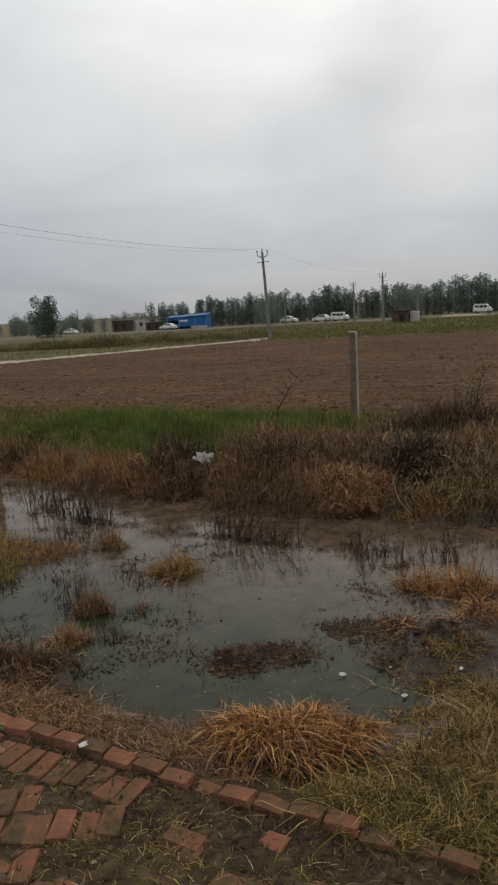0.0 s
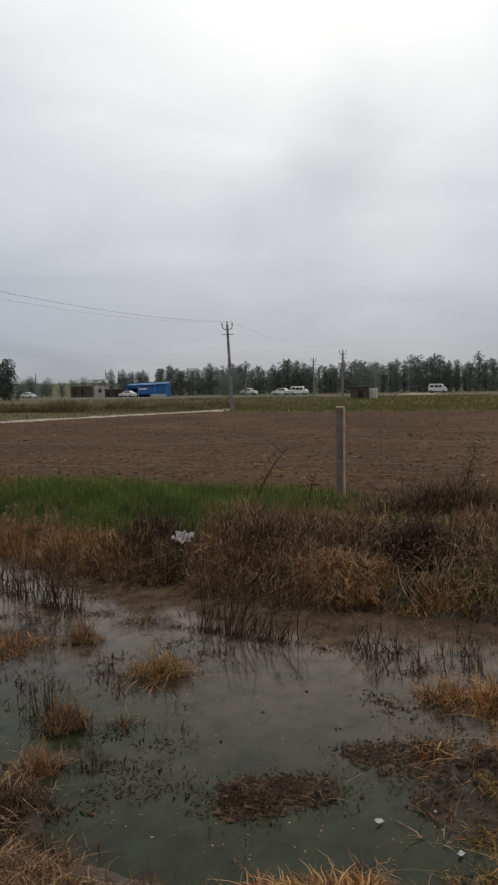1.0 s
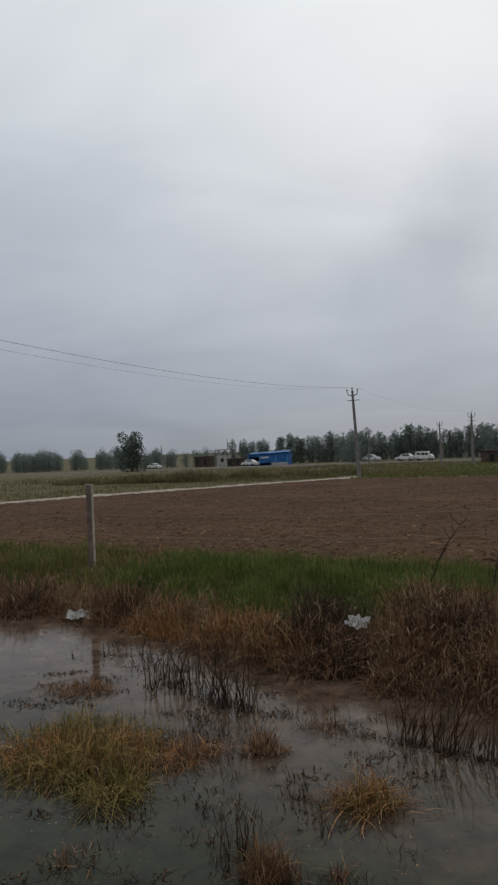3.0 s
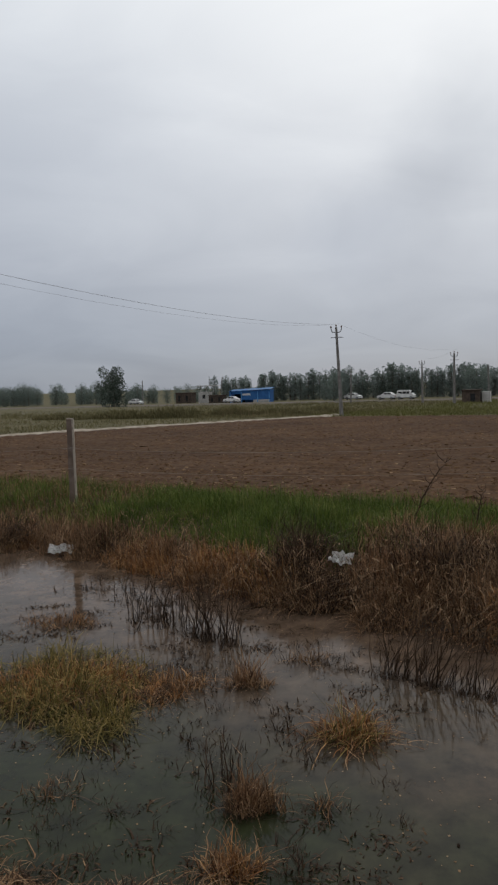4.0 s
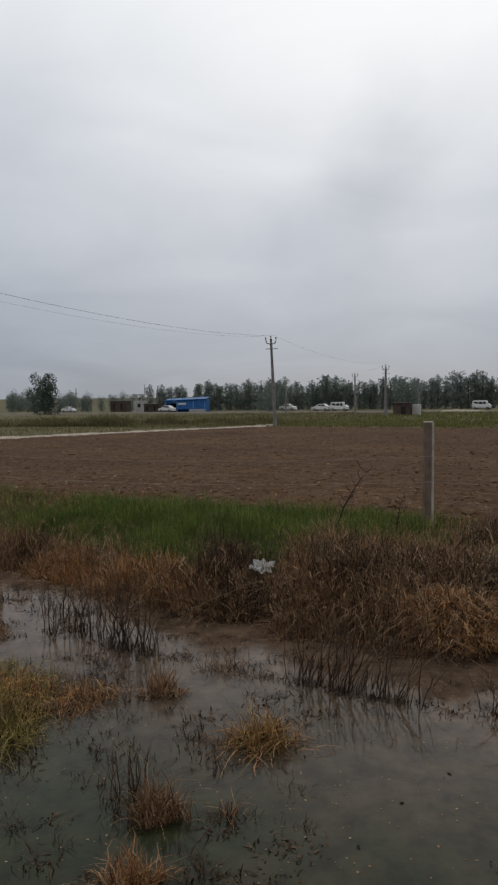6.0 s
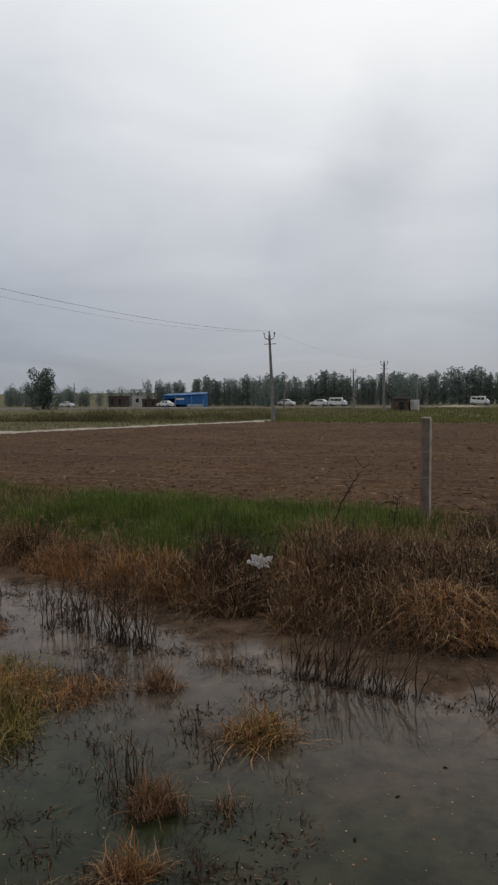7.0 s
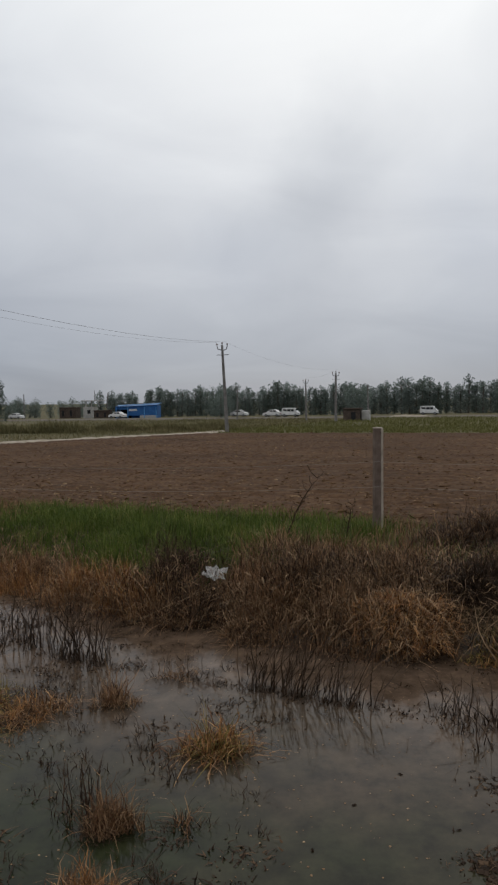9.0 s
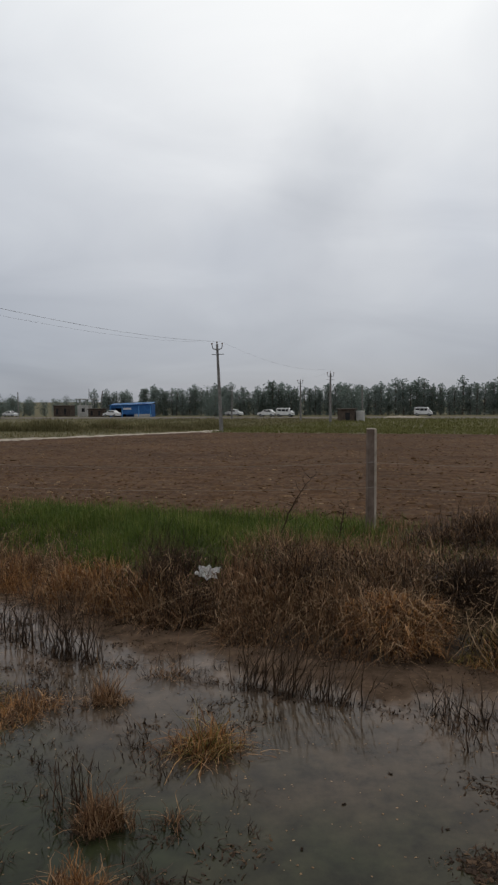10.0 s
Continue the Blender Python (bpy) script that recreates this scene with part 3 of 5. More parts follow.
cable((2.95, 69.4, 8.0), (19.8, 103.5, 6.8), 0.8, 0.006)
cable((20.9, 103.6, 6.8), (19.4, 122, 6.1), 0.4, 0.008)


# ---- far side: trees ----
def leaf_cloud(C, R, n, size):
    """Small leaf sprays, spread over clumps with centres C and radii R."""
    k = rng.choice(len(C), n, p=R ** 2 / (R ** 2).sum())
    d = rng.normal(0, 1, (n, 3))
    d /= np.linalg.norm(d, axis=1)[:, None]
    P = C[k] + d * (R[k] * rng.uniform(0.35, 1.08, n) ** 0.6)[:, None] * np.array([1, 1, 1.15])
    a = rng.normal(0, 1, (n, 3))
    a /= np.linalg.norm(a, axis=1)[:, None]
    b = np.cross(a, rng.normal(0, 1, (n, 3)))
    b /= np.linalg.norm(b, axis=1)[:, None]
    s = size * rng.uniform(0.5, 1.3, n)[:, None]
    V = np.stack([P - a * s, P - b * s * 0.55, P + a * s, P + b * s * 0.55], 1).reshape(-1, 3)
    return V, np.arange(n * 4).reshape(n, 4)


def tree(h, slim, label, leaf, n=1500, bare=0.2, clumps=16):
    """A tapered trunk, limbs that reach the clumps, and a crown of many leaf sprays."""
    root = tagged(new("tree"), label, "tree")
    b = bmesh.new()
    bend = rng.normal(0, 0.02 * h, 2)
    spine = [Vector((bend[0] * t * t + 0.01 * h * math.sin(5 * t), bend[1] * t * t, h * 0.92 * t)) for t in np.linspace(0, 1, 7)]
    tube(b, spine, [0.02 * h * (1.1 - 0.95 * t) + 0.02 for t in np.linspace(0, 1, 7)], 7)
    C, R = [], []
    for i in range(clumps):
        t = bare + (0.95 - bare) * (i + rng.uniform(0, 0.8)) / clumps
        wide = slim * h * (0.55 + 0.6 * math.sin(math.pi * min(1, (t - bare) / (1 - bare) * 0.62 + 0.2)))
        az = i * 2.4 + rng.uniform(-0.5, 0.5)
        o = spine[0].lerp(spine[-1], t)
        r = rng.uniform(0.3, 1.0) * wide
        c = (o.x + r * math.cos(az), o.y + r * math.sin(az), h * t)
        tube(b, [o - Vector((0, 0, 0.09 * h)), (o + Vector(c)) / 2, Vector(c)], [0.006 * h, 0.004 * h, 0.002 * h], 3)
        C.append(c)
        R.append(wide * rng.uniform(0.3, 0.8))
    part("trunk", b, M_BARK, root, "grey tapering trunk and limbs")
    part("crown", mesh_of("crown", *leaf_cloud(np.array(C), np.array(R), n, (0.042 if n > 2000 else 0.052) * h ** 0.75), leaf), leaf, root)
    return root


def land_z(x, y):
    return float(height(np.array([float(x)]), np.array([float(y)]))[0])


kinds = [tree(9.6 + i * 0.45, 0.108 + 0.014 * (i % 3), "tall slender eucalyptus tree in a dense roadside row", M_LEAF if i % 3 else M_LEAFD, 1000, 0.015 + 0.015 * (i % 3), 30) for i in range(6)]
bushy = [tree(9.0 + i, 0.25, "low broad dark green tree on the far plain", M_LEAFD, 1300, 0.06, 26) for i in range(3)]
placed, spots = set(), []
u = -138.0
while u < 60:
    u += rng.uniform(1.3, 2.3) if rng.random() < 0.95 else rng.uniform(2.4, 3.2)
    spots.append((u, 196 + rng.normal(0, 1.2), 0))
for v0 in (205.0,):
    u = -136.0
    while u < 60:
        u += rng.uniform(1.8, 3.2)
        spots.append((u, v0 + rng.normal(0, 1.4), 0))
u = -340.0
while u < -140:
    u += rng.uniform(1.5, 3.4) if rng.random() < 0.94 else rng.uniform(5, 8)
    spots.append((u, 200 + rng.normal(0, 9), 1))
u = -430.0
while u < -150:
    u += rng.uniform(4.5, 8)
    spots.append((u, 238 + rng.normal(0, 8), 1))
for u, v, sort in spots:
    pool = bushy if sort else kinds
    src = pool[int(rng.integers(len(pool)))]
    x, y = uv_xy(u, v)
    s = (rng.uniform(0.84, 1.04) + 0.07 * math.sin(u * 0.31) + 0.06 * math.sin(u * 0.83 + 1)) * (float(np.interp(u, (-240, -186, -175, -157, -149, -140), (0.8, 0.7, 0.6, 0.6, 0.42, 0.55))) if sort else (0.74 if u < -123 else 0.85))
    m = pose(x, y, land_z(x, y) - 0.1, 0, 0, rng.uniform(0, 360)) @ Matrix.Diagonal((s, s, s, 1))
    if src not in placed:
        placed.add(src)
        src.matrix_world = m
        src["group"] = "far trees" if sort else "eucalyptus row"
    else:
        t = copy_thing(src, m @ Matrix.Diagonal((1 / src.scale.x, 1 / src.scale.y, 1 / src.scale.z, 1)))
        t["group"] = src["group"]
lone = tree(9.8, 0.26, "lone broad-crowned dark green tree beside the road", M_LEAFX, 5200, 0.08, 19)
lone.matrix_world = pose(-46.4, 174, land_z(-46.4, 174) - 0.1)
round_bush = tree(6.2, 0.33, "dense dark round-topped tree beside the hut", M_LEAFD, 2600, 0.2, 18)
round_bush.matrix_world = pose(32.5, 140, land_z(32.5, 140) - 0.1)
round_b = tree(6.0, 0.38, "dense dark round-topped tree before the eucalyptus row", M_LEAFD, 2600, 0.12, 18)
round_b.matrix_world = pose(6.5, 160, land_z(6.5, 160) - 0.1)


# ---- far side: buildings ----
def shed():
    x, y = -14.2, 200.0
    root = tagged(new("shed"), "blue sheet-metal shed with light blue sloping roof and open front", "shed")
    root.matrix_world = pose(x, y, land_z(x, y) - 0.05, 0, 0, -6)
    w, d = 11.2, 7.0
    for nm, c, s in (("back_wall", (0, d / 2, 1.75), (w, 0.12, 3.5)), ("side_wall", (-w / 2, 0, 1.6), (0.12, d, 3.2)), ("side_wall", (w / 2, 0, 1.75), (0.12, d, 3.5))):
        b = bmesh.new()
        box(b, c, s)
        part(nm, b, M_BLUE, root)
    b = bmesh.new()
    box(b, (1.6, -d / 2, 2.1), (w - 3.2, 0.1, 2.6))
    part("front_wall", b, M_BLUE, root)
    b = bmesh.new()
    box(b, (-w / 2 + 1.6, -d / 2, 2.9), (3.2, 0.1, 0.9))
    part("fascia", b, M_BLUE, root)
    b = bmesh.new()
    vs = [b.verts.new(p) for p in ((-w / 2 - 0.3, -d / 2 - 0.5, 3.15), (w / 2 + 0.3, -d / 2 - 0.5, 3.62), (w / 2 + 0.3, d / 2 + 0.4, 4.1), (-w / 2 - 0.3, d / 2 + 0.4, 3.7))]
    f = b.faces.new(vs)
    bmesh.ops.solidify(b, geom=[f], thickness=0.14)
    part("roof", b, M_BLUEROOF, root, "light blue metal roof")
    for px in (-w / 2 + 0.2, -2.3, 2.2, w / 2 - 0.2):
        b = bmesh.new()
        box(b, (px, -d / 2 - 0.1, 1.5), (0.22, 0.22, 3.0), 0.02)
        part("column", b, M_BLUEROOF, root, "pale blue column")
    b = bmesh.new()
    box(b, (3.3, -d / 2 - 0.05, 0.42), (4.6, 0.16, 0.84))
    part("plinth", b, M_PLASTER, root, "pale plastered plinth")
    b = bmesh.new()
    box(b, (-0.9, -d / 2 - 0.09, 2.3), (2.2, 0.06, 0.5))
    part("sign_board", b, M_WHITE, root, "plain pale sign board")
    # shade inside the open bay, added as a dark sheet before the back wall
    b = bmesh.new()
    box(b, (-w / 2 + 1.6, d / 2 - 0.3, 1.2), (3.0, 0.1, 2.4))
    part("dark_doorway", b, M_DARK, root, "dark sheet standing for the shade inside the open bay")


shed()


def tank_house():
    x, y = -26.9, 214.0
    root = tagged(new("pump_house"), "small pale plastered pump house with a flat canopy on posts", "pump house")
    root.matrix_world = pose(x, y, land_z(x, y) - 0.05, 0, 0, -10)
    b = bmesh.new()
    box(b, (-2.2, 0, 1.7), (3.4, 3.2, 3.4))
    part("wall", b, M_PLASTER, root)
    b = bmesh.new()
    box(b, (-1.2, 0, 5.2), (6.2, 3.8, 0.25), 0.05)
    part("canopy", b, M_PLASTER, root, "flat concrete canopy")
    for px in (-3.6, -1.9, 0.3):
        b = bmesh.new()
        box(b, (px, 0, 4.2), (0.26, 0.26, 2.0), 0.03)
        part("post", b, M_PLASTER, root)
    b = bmesh.new()
    tube(b, [(-0.9, 0, 5.3), (-0.9, 0, 8.2)], [0.1, 0.07], 6)
    part("mast", b, M_POLE, root, "thin grey mast")
    b = bmesh.new()
    tube(b, [(2.6, 0, 3.0), (3.2, 0, 7.6)], [0.2, 0.16], 6)
    part("vent_pipe", b, M_POLE, root, "leaning grey pipe")
    # dark panel on the solid wall paints the shade of a window opening
    b = bmesh.new()
    box(b, (-2.2, -1.62, 2.0), (0.9, 0.06, 1.1))
    part("window_opening", b, M_DARK, root, "dark panel standing for an unlit window opening")


tank_house()


def low_house(x, y, w, d, h, turn):
    root = tagged(new("low_building"), "low flat-roofed brown brick building beyond the road", "building", "low buildings")
    root.matrix_world = pose(x, y, land_z(x, y) - 0.05, 0, 0, turn)
    b = bmesh.new()
    box(b, (0, 0, h / 2), (w, d, h))
    part("wall", b, M_HUT, root)
    b = bmesh.new()
    box(b, (0, 0, h + 0.1), (w + 0.5, d + 0.5, 0.2), 0.04)
    part("roof", b, M_HUT, root, "flat slab roof")
    # dark slabs on the solid wall paint the shade of two doorways
    for px in (-w * 0.28, w * 0.2):
        b = bmesh.new()
        box(b, (px, -d / 2 - 0.02, h * 0.5), (w * 0.13, 0.08, h * 0.55))
        part("doorway", b, M_DARK, root, "dark panel standing for an unlit doorway")


low_house(-36.2, 222.0, 5.0, 5.0, 3.2, -8)
low_house(-24.5, 206.0, 4.4, 4.0, 2.2, -4)


def hut():
    x, y = 25.2, 113.0
    root = tagged(new("brick_hut"), "small dark unplastered brick hut with a slab roof", "hut")
    root.matrix_world = pose(x, y, land_z(x, y) - 0.05, 0, 0, -22)
    for c, s in (((-1.2, 0, 0.95), (0.2, 2.2, 1.9)), ((1.2, 0, 0.95), (0.2, 2.2, 1.9)), ((0, 1.0, 0.95), (2.2, 0.2, 1.9)), ((0, -1.0, 0.95), (2.2, 0.2, 1.9))):
        b = bmesh.new()
        box(b, c, s, 0.02)
        part("wall", b, M_HUT, root)
    b = bmesh.new()
    box(b, (0, 0, 1.98), (2.9, 2.6, 0.16), 0.03)
    part("roof_slab", b, M_HUT, root)
    # shade of the hut's doorway, painted as a dark panel
    b = bmesh.new()
    box(b, (0.3, -1.13, 0.75), (0.7, 0.05, 1.4))
    part("door", b, M_DARK, root, "dark panel standing for the hut's unlit doorway")
    b = bmesh.new()
    box(b, (2.1, 0.4, 0.85), (1.2, 1.6, 1.7), 0.03)
    part("annexe", b, M_PLASTER, root, "pale grey lean-to")


hut()

# a long pale heap of sand by the road
b = bmesh.new()
hm = [[b.verts.new((-4.6 + 9.2 * i / 26, -1.0 + 2.0 * j / 8, 0)) for j in range(9)] for i in range(27)]
for i, row in enumerate(hm):
    for j, vtx in enumerate(row):
        e = abs(math.sin(math.pi * i / 26)) ** 0.6 * math.sin(math.pi * j / 8)
        vtx.co.z = e * (0.5 + 0.35 * noise.noise((i * 0.35, j * 0.5, 1.0))) + 0.01
for i in range(26):
    for j in range(8):
        b.faces.new((hm[i][j], hm[i + 1][j], hm[i + 1][j + 1], hm[i][j + 1]))
heap = part("sand_heap", b, M_SAND, None, smooth=True)
heap.matrix_world = pose(41.5, 134, land_z(41.5, 134) - 0.03, 0, 0, -20)
tagged(heap, "long low heap of pale sand on the verge", "sand heap")


# ---- far side: vehicles ----
def extruded(profile, width, tuck=0.0):
    """A closed side outline, pulled out to a width; tuck narrows the upper part."""
    b = bmesh.new()
    top = max(p[1] for p in profile)
    sides = []
    for sgn in (-1, 1):
        sides.append([b.verts.new((px, sgn * (width / 2 - tuck * max(0, pz - 0.55 * top)), pz)) for px, pz in profile])
    b.faces.new(sides[0])
    b.faces.new(sides[1][::-1])
    n = len(profile)
    for i in range(n):
        b.faces.new((sides[0][i], sides[0][(i + 1) % n], sides[1][(i + 1) % n], sides[1][i]))
    return b


def vehicle(kind, u, v, turn):
    if kind == "van":
        root = tagged(new("van"), "small white passenger van driving on the road", "van", "vehicles on the road")
        body = [(-1.7, 0.3), (-1.72, 1.0), (-1.62, 1.7), (-1.5, 1.8), (0.75, 1.8), (0.95, 1.7), (1.5, 1.02), (1.75, 0.85), (1.78, 0.3)]
        glass = ((-1.45, -0.65), (-0.5, 0.2), (0.32, 0.85))
        gz, gh, width = 1.32, 0.46, 1.55
    else:
        root = tagged(new("car"), "white saloon car driving on the road", "car", "vehicles on the road")
        body = [(-1.9, 0.28), (-1.95, 0.8), (-1.85, 0.95), (-1.35, 1.0), (-0.85, 1.42), (-0.6, 1.48), (0.3, 1.46), (0.55, 1.38), (1.05, 0.98), (1.75, 0.86), (1.92, 0.7), (1.92, 0.28)]
        glass = ((-0.95, -0.3), (-0.2, 0.5))
        gz, gh, width = 1.18, 0.32, 1.65
    part("body", extruded(body, width, 0.16), M_WHITE, root, "white painted body")
    for a, c in glass:
        for sgn in (-1, 1):
            b = bmesh.new()
            box(b, ((a + c) / 2, sgn * (width / 2 - 0.075), gz), (c - a, 0.05, gh), 0.02)
            part("side_window", b, M_GLASS, root, "dark side window")
    b = bmesh.new()
    if kind == "van":
        box(b, (1.25, 0, 1.38), (0.04, width - 0.3, 0.62), 0, pose(0.02, 0, 0))
    else:
        box(b, (0, 0, 0), (0.04, width - 0.3, 0.5), 0, pose(0.84, 0, 1.2, 0, -50, 0))
    part("windscreen", b, M_GLASS, root, "dark windscreen")
    for sx in (-1.15, 1.2):
        for sgn in (-1, 1):
            b = bmesh.new()
            bmesh.ops.create_cone(b, cap_ends=True, segments=14, radius1=0.3, radius2=0.3, depth=0.2, matrix=pose(sx, sgn * (width / 2 - 0.08), 0.3, 90, 0, 0))
            w = part("wheel", b, M_RUBBER, root, "black tyre")
            b = bmesh.new()
            bmesh.ops.create_cone(b, cap_ends=True, segments=10, radius1=0.17, radius2=0.14, depth=0.03, matrix=pose(sx, sgn * (width / 2 + 0.03), 0.3, 90 * sgn, 0, 0))
            part("rim", b, M_STEEL, w, "steel rim")
    for sgn in (-1, 1):
        b = bmesh.new()
        box(b, (body[1][0] + 0.0, sgn * (width / 2 - 0.2), 0.72), (0.05, 0.2, 0.2), 0.01)
        part("tail_lamp", b, M_RED, root, "red tail lamp")
        b = bmesh.new()
        box(b, (body[-1][0] + 0.0, sgn * (width / 2 - 0.25), 0.66), (0.06, 0.26, 0.14), 0.02)
        part("headlight", b, M_GLASS, root, "clear headlight")
    b = bmesh.new()
    box(b, (0, 0, 0.34), (3.75, width + 0.02, 0.12), 0.03)
    part("bumper_strip", b, M_RUBBER, root, "dark sill and bumper strip")
    x, y = uv_xy(u, v)
    root.matrix_world = pose(x, y, land_z(x, y) + 0.352, 0, 0, turn)


vehicle("van", -24.5, 146.5, -28)
vehicle("van", -50.5, 137.0, -28)
vehicle("car", -54.6, 137.5, 152)
vehicle("car", -66.0, 146.5, -28)
vehicle("car", -92.5, 138.0, 152)
vehicle("car", -128.0, 145.5, -28)


# ---- the rough land beyond the field ----
def scatter(u0, u1, v0, v1, n):
    u, v = rng.uniform(u0, u1, n), rng.uniform(v0, v1, n)
    x, y = uv_xy(u, v)
    return u, v, np.stack([x, y, height(x, y) - 0.01], 1)


def stuff(name, V, F, mat, label, cat):
    return tagged(new(name, mesh_of(name, V, F, mat)), label, cat, kind="stuff")


def in_view(P, half=0.62):
    return np.abs(P[:, 0] + 1) < half * (P[:, 1] + 3)


sets = []
for count, lo, hi, hh, w in ((15000, 22, 64, 0.36, 0.026), (16000, 60, 82, 0.5, 0.034), (16000, 80, 133, 0.42, 0.045)):
    v = rng.uniform(lo, hi, count)
    u = field_left(np.clip(v, 13, 60)) - 1.6 - np.abs(rng.normal(0, 30, count))
    x, y = uv_xy(u, v)
    P = np.stack([x, y, height(x, y) - 0.02], 1)
    clump = lumps(x, y, 0.33, 4.0)
    P, clump = P[in_view(P)], clump[in_view(P)]
    sets.append(blades(P, hh * np.clip(0.55 + 0.75 * clump + rng.normal(0, 0.2, len(P)), 0.15, 1.7), 0.5, w, 2, 0.3))
stuff("roadside_weeds", *joined(sets), M_WEED, "tall dull green and brown roadside weeds", "weeds")
sets = []
for count, lo, hi, hh in ((22000, 60.6, 80, 0.3), (20000, 80, 132, 0.42)):
    u, v, P = scatter(-33, 60, lo, hi, count)
    clump = lumps(P[:, 0], P[:, 1], 0.5, 2.0)
    k = in_view(P)
    sets.append(blades(P[k], hh * np.clip(0.8 + 0.5 * clump[k] + rng.normal(0, 0.15, k.sum()), 0.2, 1.6), 0.45, 0.05, 2, 0.3))
stuff("green_crop", *joined(sets), M_CROP, "yellow-green crop plants beyond the ploughed field", "crop")
# dark weed clumps behind the footpath
for wu_, wv0, r, hh in ((-49, 61, 3.2, 1.5), (-44.5, 65, 2.2, 1.3), (-39, 66.5, 2.6, 1.1), (-56, 60, 3.0, 1.2), (-36, 71, 2.4, 1.0), (-63, 58, 3.0, 0.9)):
    a, q = rng.uniform(0, 2 * np.pi, 1500), r * np.sqrt(rng.uniform(0, 1, 1500))
    x, y = uv_xy(wu_ + 1.4 * q * np.cos(a), wv0 + 0.6 * q * np.sin(a))
    P = np.stack([x, y, height(x, y) - 0.02], 1)
    ob = part("weed_clump", mesh_of("weed_clump", *blades(P, hh * (1.05 - 0.6 * (q / r) ** 2) * rng.uniform(0.5, 1.1, 1500), 0.4, 0.05, 3, 0.35), M_WEED), M_WEED)
    tagged(ob, "dense dark green clump of tall weeds behind the footpath", "weed clump", "weed clumps")


# ---- far bank of the ditch ----
def bank_points(n, u0, u1, a, b_):
    """Points on the far bank, a to b metres up from the water's edge."""
    u = rng.uniform(u0, u1, n)
    v = far_shore(u) + rng.uniform(a, b_, n)
    x, y = uv_xy(u, v)
    return u, v, np.stack([x, y, height(x, y) - 0.015], 1)


u, v, P = bank_points(72000, -19, 2.0, 0.3, 5.2)
dens = np.clip(1.15 - np.clip((u + 5.3) / 1.5, 0, 1) * 0.95 - 0.75 * np.clip((-11.4 - u) / 0.7, 0, 1), 0, 1) * np.clip((v - far_shore(u) - 0.9 + 0.5 * np.clip((-5.6 - u) / 1.0, 0, 1) - 0.35 * lumps(P[:, 0], P[:, 1], 1.7)) / 0.4, 0, 1) * np.clip((13.7 + 0.3 * lumps(u, v, 0.9) - v) / 0.4, 0, 1)
P = P[rng.random(len(u)) < dens]
hh = (0.22 + rng.uniform(-0.1, 0.16, len(P))) * (1 + 0.5 * lumps(P[:, 0], P[:, 1], 1.3, 3.0) + 0.35 * lumps(P[:, 0], P[:, 1], 4.0, 1.0))
stuff("bank_grass", *blades(P, np.clip(hh, 0.06, 0.5), 0.55, 0.006, 2, 0.35), M_GREEN, "lush green grass along the top of the bank", "grass")

u, v, P = bank_points(12000, -19, -11.2, 0.6, 4.2)
stuff("dead_bank_grass", *blades(P, rng.uniform(0.06, 0.26, len(P)), 0.7, 0.006, 2, 0.4), M_BROWN, "low dead brown grass at the foot of the fence", "grass")
u, v, P = bank_points(14000, -4.6, 5, 1.0, 5.2)
stuff("olive_bank_grass", *blades(P, rng.uniform(0.08, 0.28, len(P)), 0.7, 0.006, 2, 0.4), M_BROWN, "low dull brown grass beneath the fence", "grass")

u, v, P = bank_points(21000, -19, 5, -0.12, 1.55)
straw = np.exp(-((u + 8.1) / 1.35) ** 2) + 0.5 * np.exp(-((u + 12.5) / 1.2) ** 2) + 0.25 * np.exp(-((u + 2.6) / 0.8) ** 2)
thin_out = ((u > -5.9) | (v - far_shore(u) < 0.6)) & ~((u > -2.75) & (u < -0.6) & (v - far_shore(u) < 1.0))
pick = thin_out & (rng.random(len(u)) < np.clip(straw, 0, 1) * np.clip(1.35 - 0.7 * np.abs(v - far_shore(u) - 0.5), 0, 1))
h1 = np.clip((0.34 + rng.normal(0, 0.1, len(u))) * (1 + 0.45 * lumps(P[:, 0], P[:, 1], 2.3, 1.0) + 0.35 * lumps(P[:, 0], P[:, 1], 5.2, 4.0)), 0.08, 0.85)
stuff("dry_bank_grass", *blades(P[pick], h1[pick] * 0.9, 0.75, 0.0055, 3, 0.45), M_RUST, "dry orange-brown grass hanging over the water's edge", "grass")
rest = thin_out & ~pick & (rng.random(len(u)) < 0.85)
stuff("dead_bank_weeds", *blades(P[rest], h1[rest], 0.6, 0.0055, 3, 0.4, crook=0.12), M_BROWN, "tangled dead brown weeds on the ditch bank", "weeds")
u, v, P = bank_points(3000, -7.2, 3.5, -0.1, 1.9)
stuff("dark_bank_stalks", *blades(P, np.clip(0.42 + 0.14 * lumps(P[:, 0], P[:, 1], 2.0) + rng.normal(0, 0.1, len(u)), 0.12, 0.85), 0.55, 0.006, 4, 0.3, crook=0.3), M_TWIG, "dark dead stalks standing among the bank weeds", "stalks")
u, v, P = bank_points(3200, -12.5, 2.5, 0.0, 2.0)
k = (u > -5.7) | (v - far_shore(u) < 0.5)
u, v, P = u[k], v[k], P[k]
P[:, 2] += rng.uniform(0.15, 0.65, len(u)) * np.clip(1.2 - 0.35 * (v - far_shore(u)), 0, 1)
stuff("curled_leaf_scraps", *blades(P, rng.uniform(0.03, 0.12, len(u)), 1.2, 0.0065, 3, 0.5, crook=0.4), M_PALE, "small bleached curled leaves among the bank weeds", "dead leaves")
u, v, P = bank_points(2600, -12.5, 2.5, 0.0, 1.7)
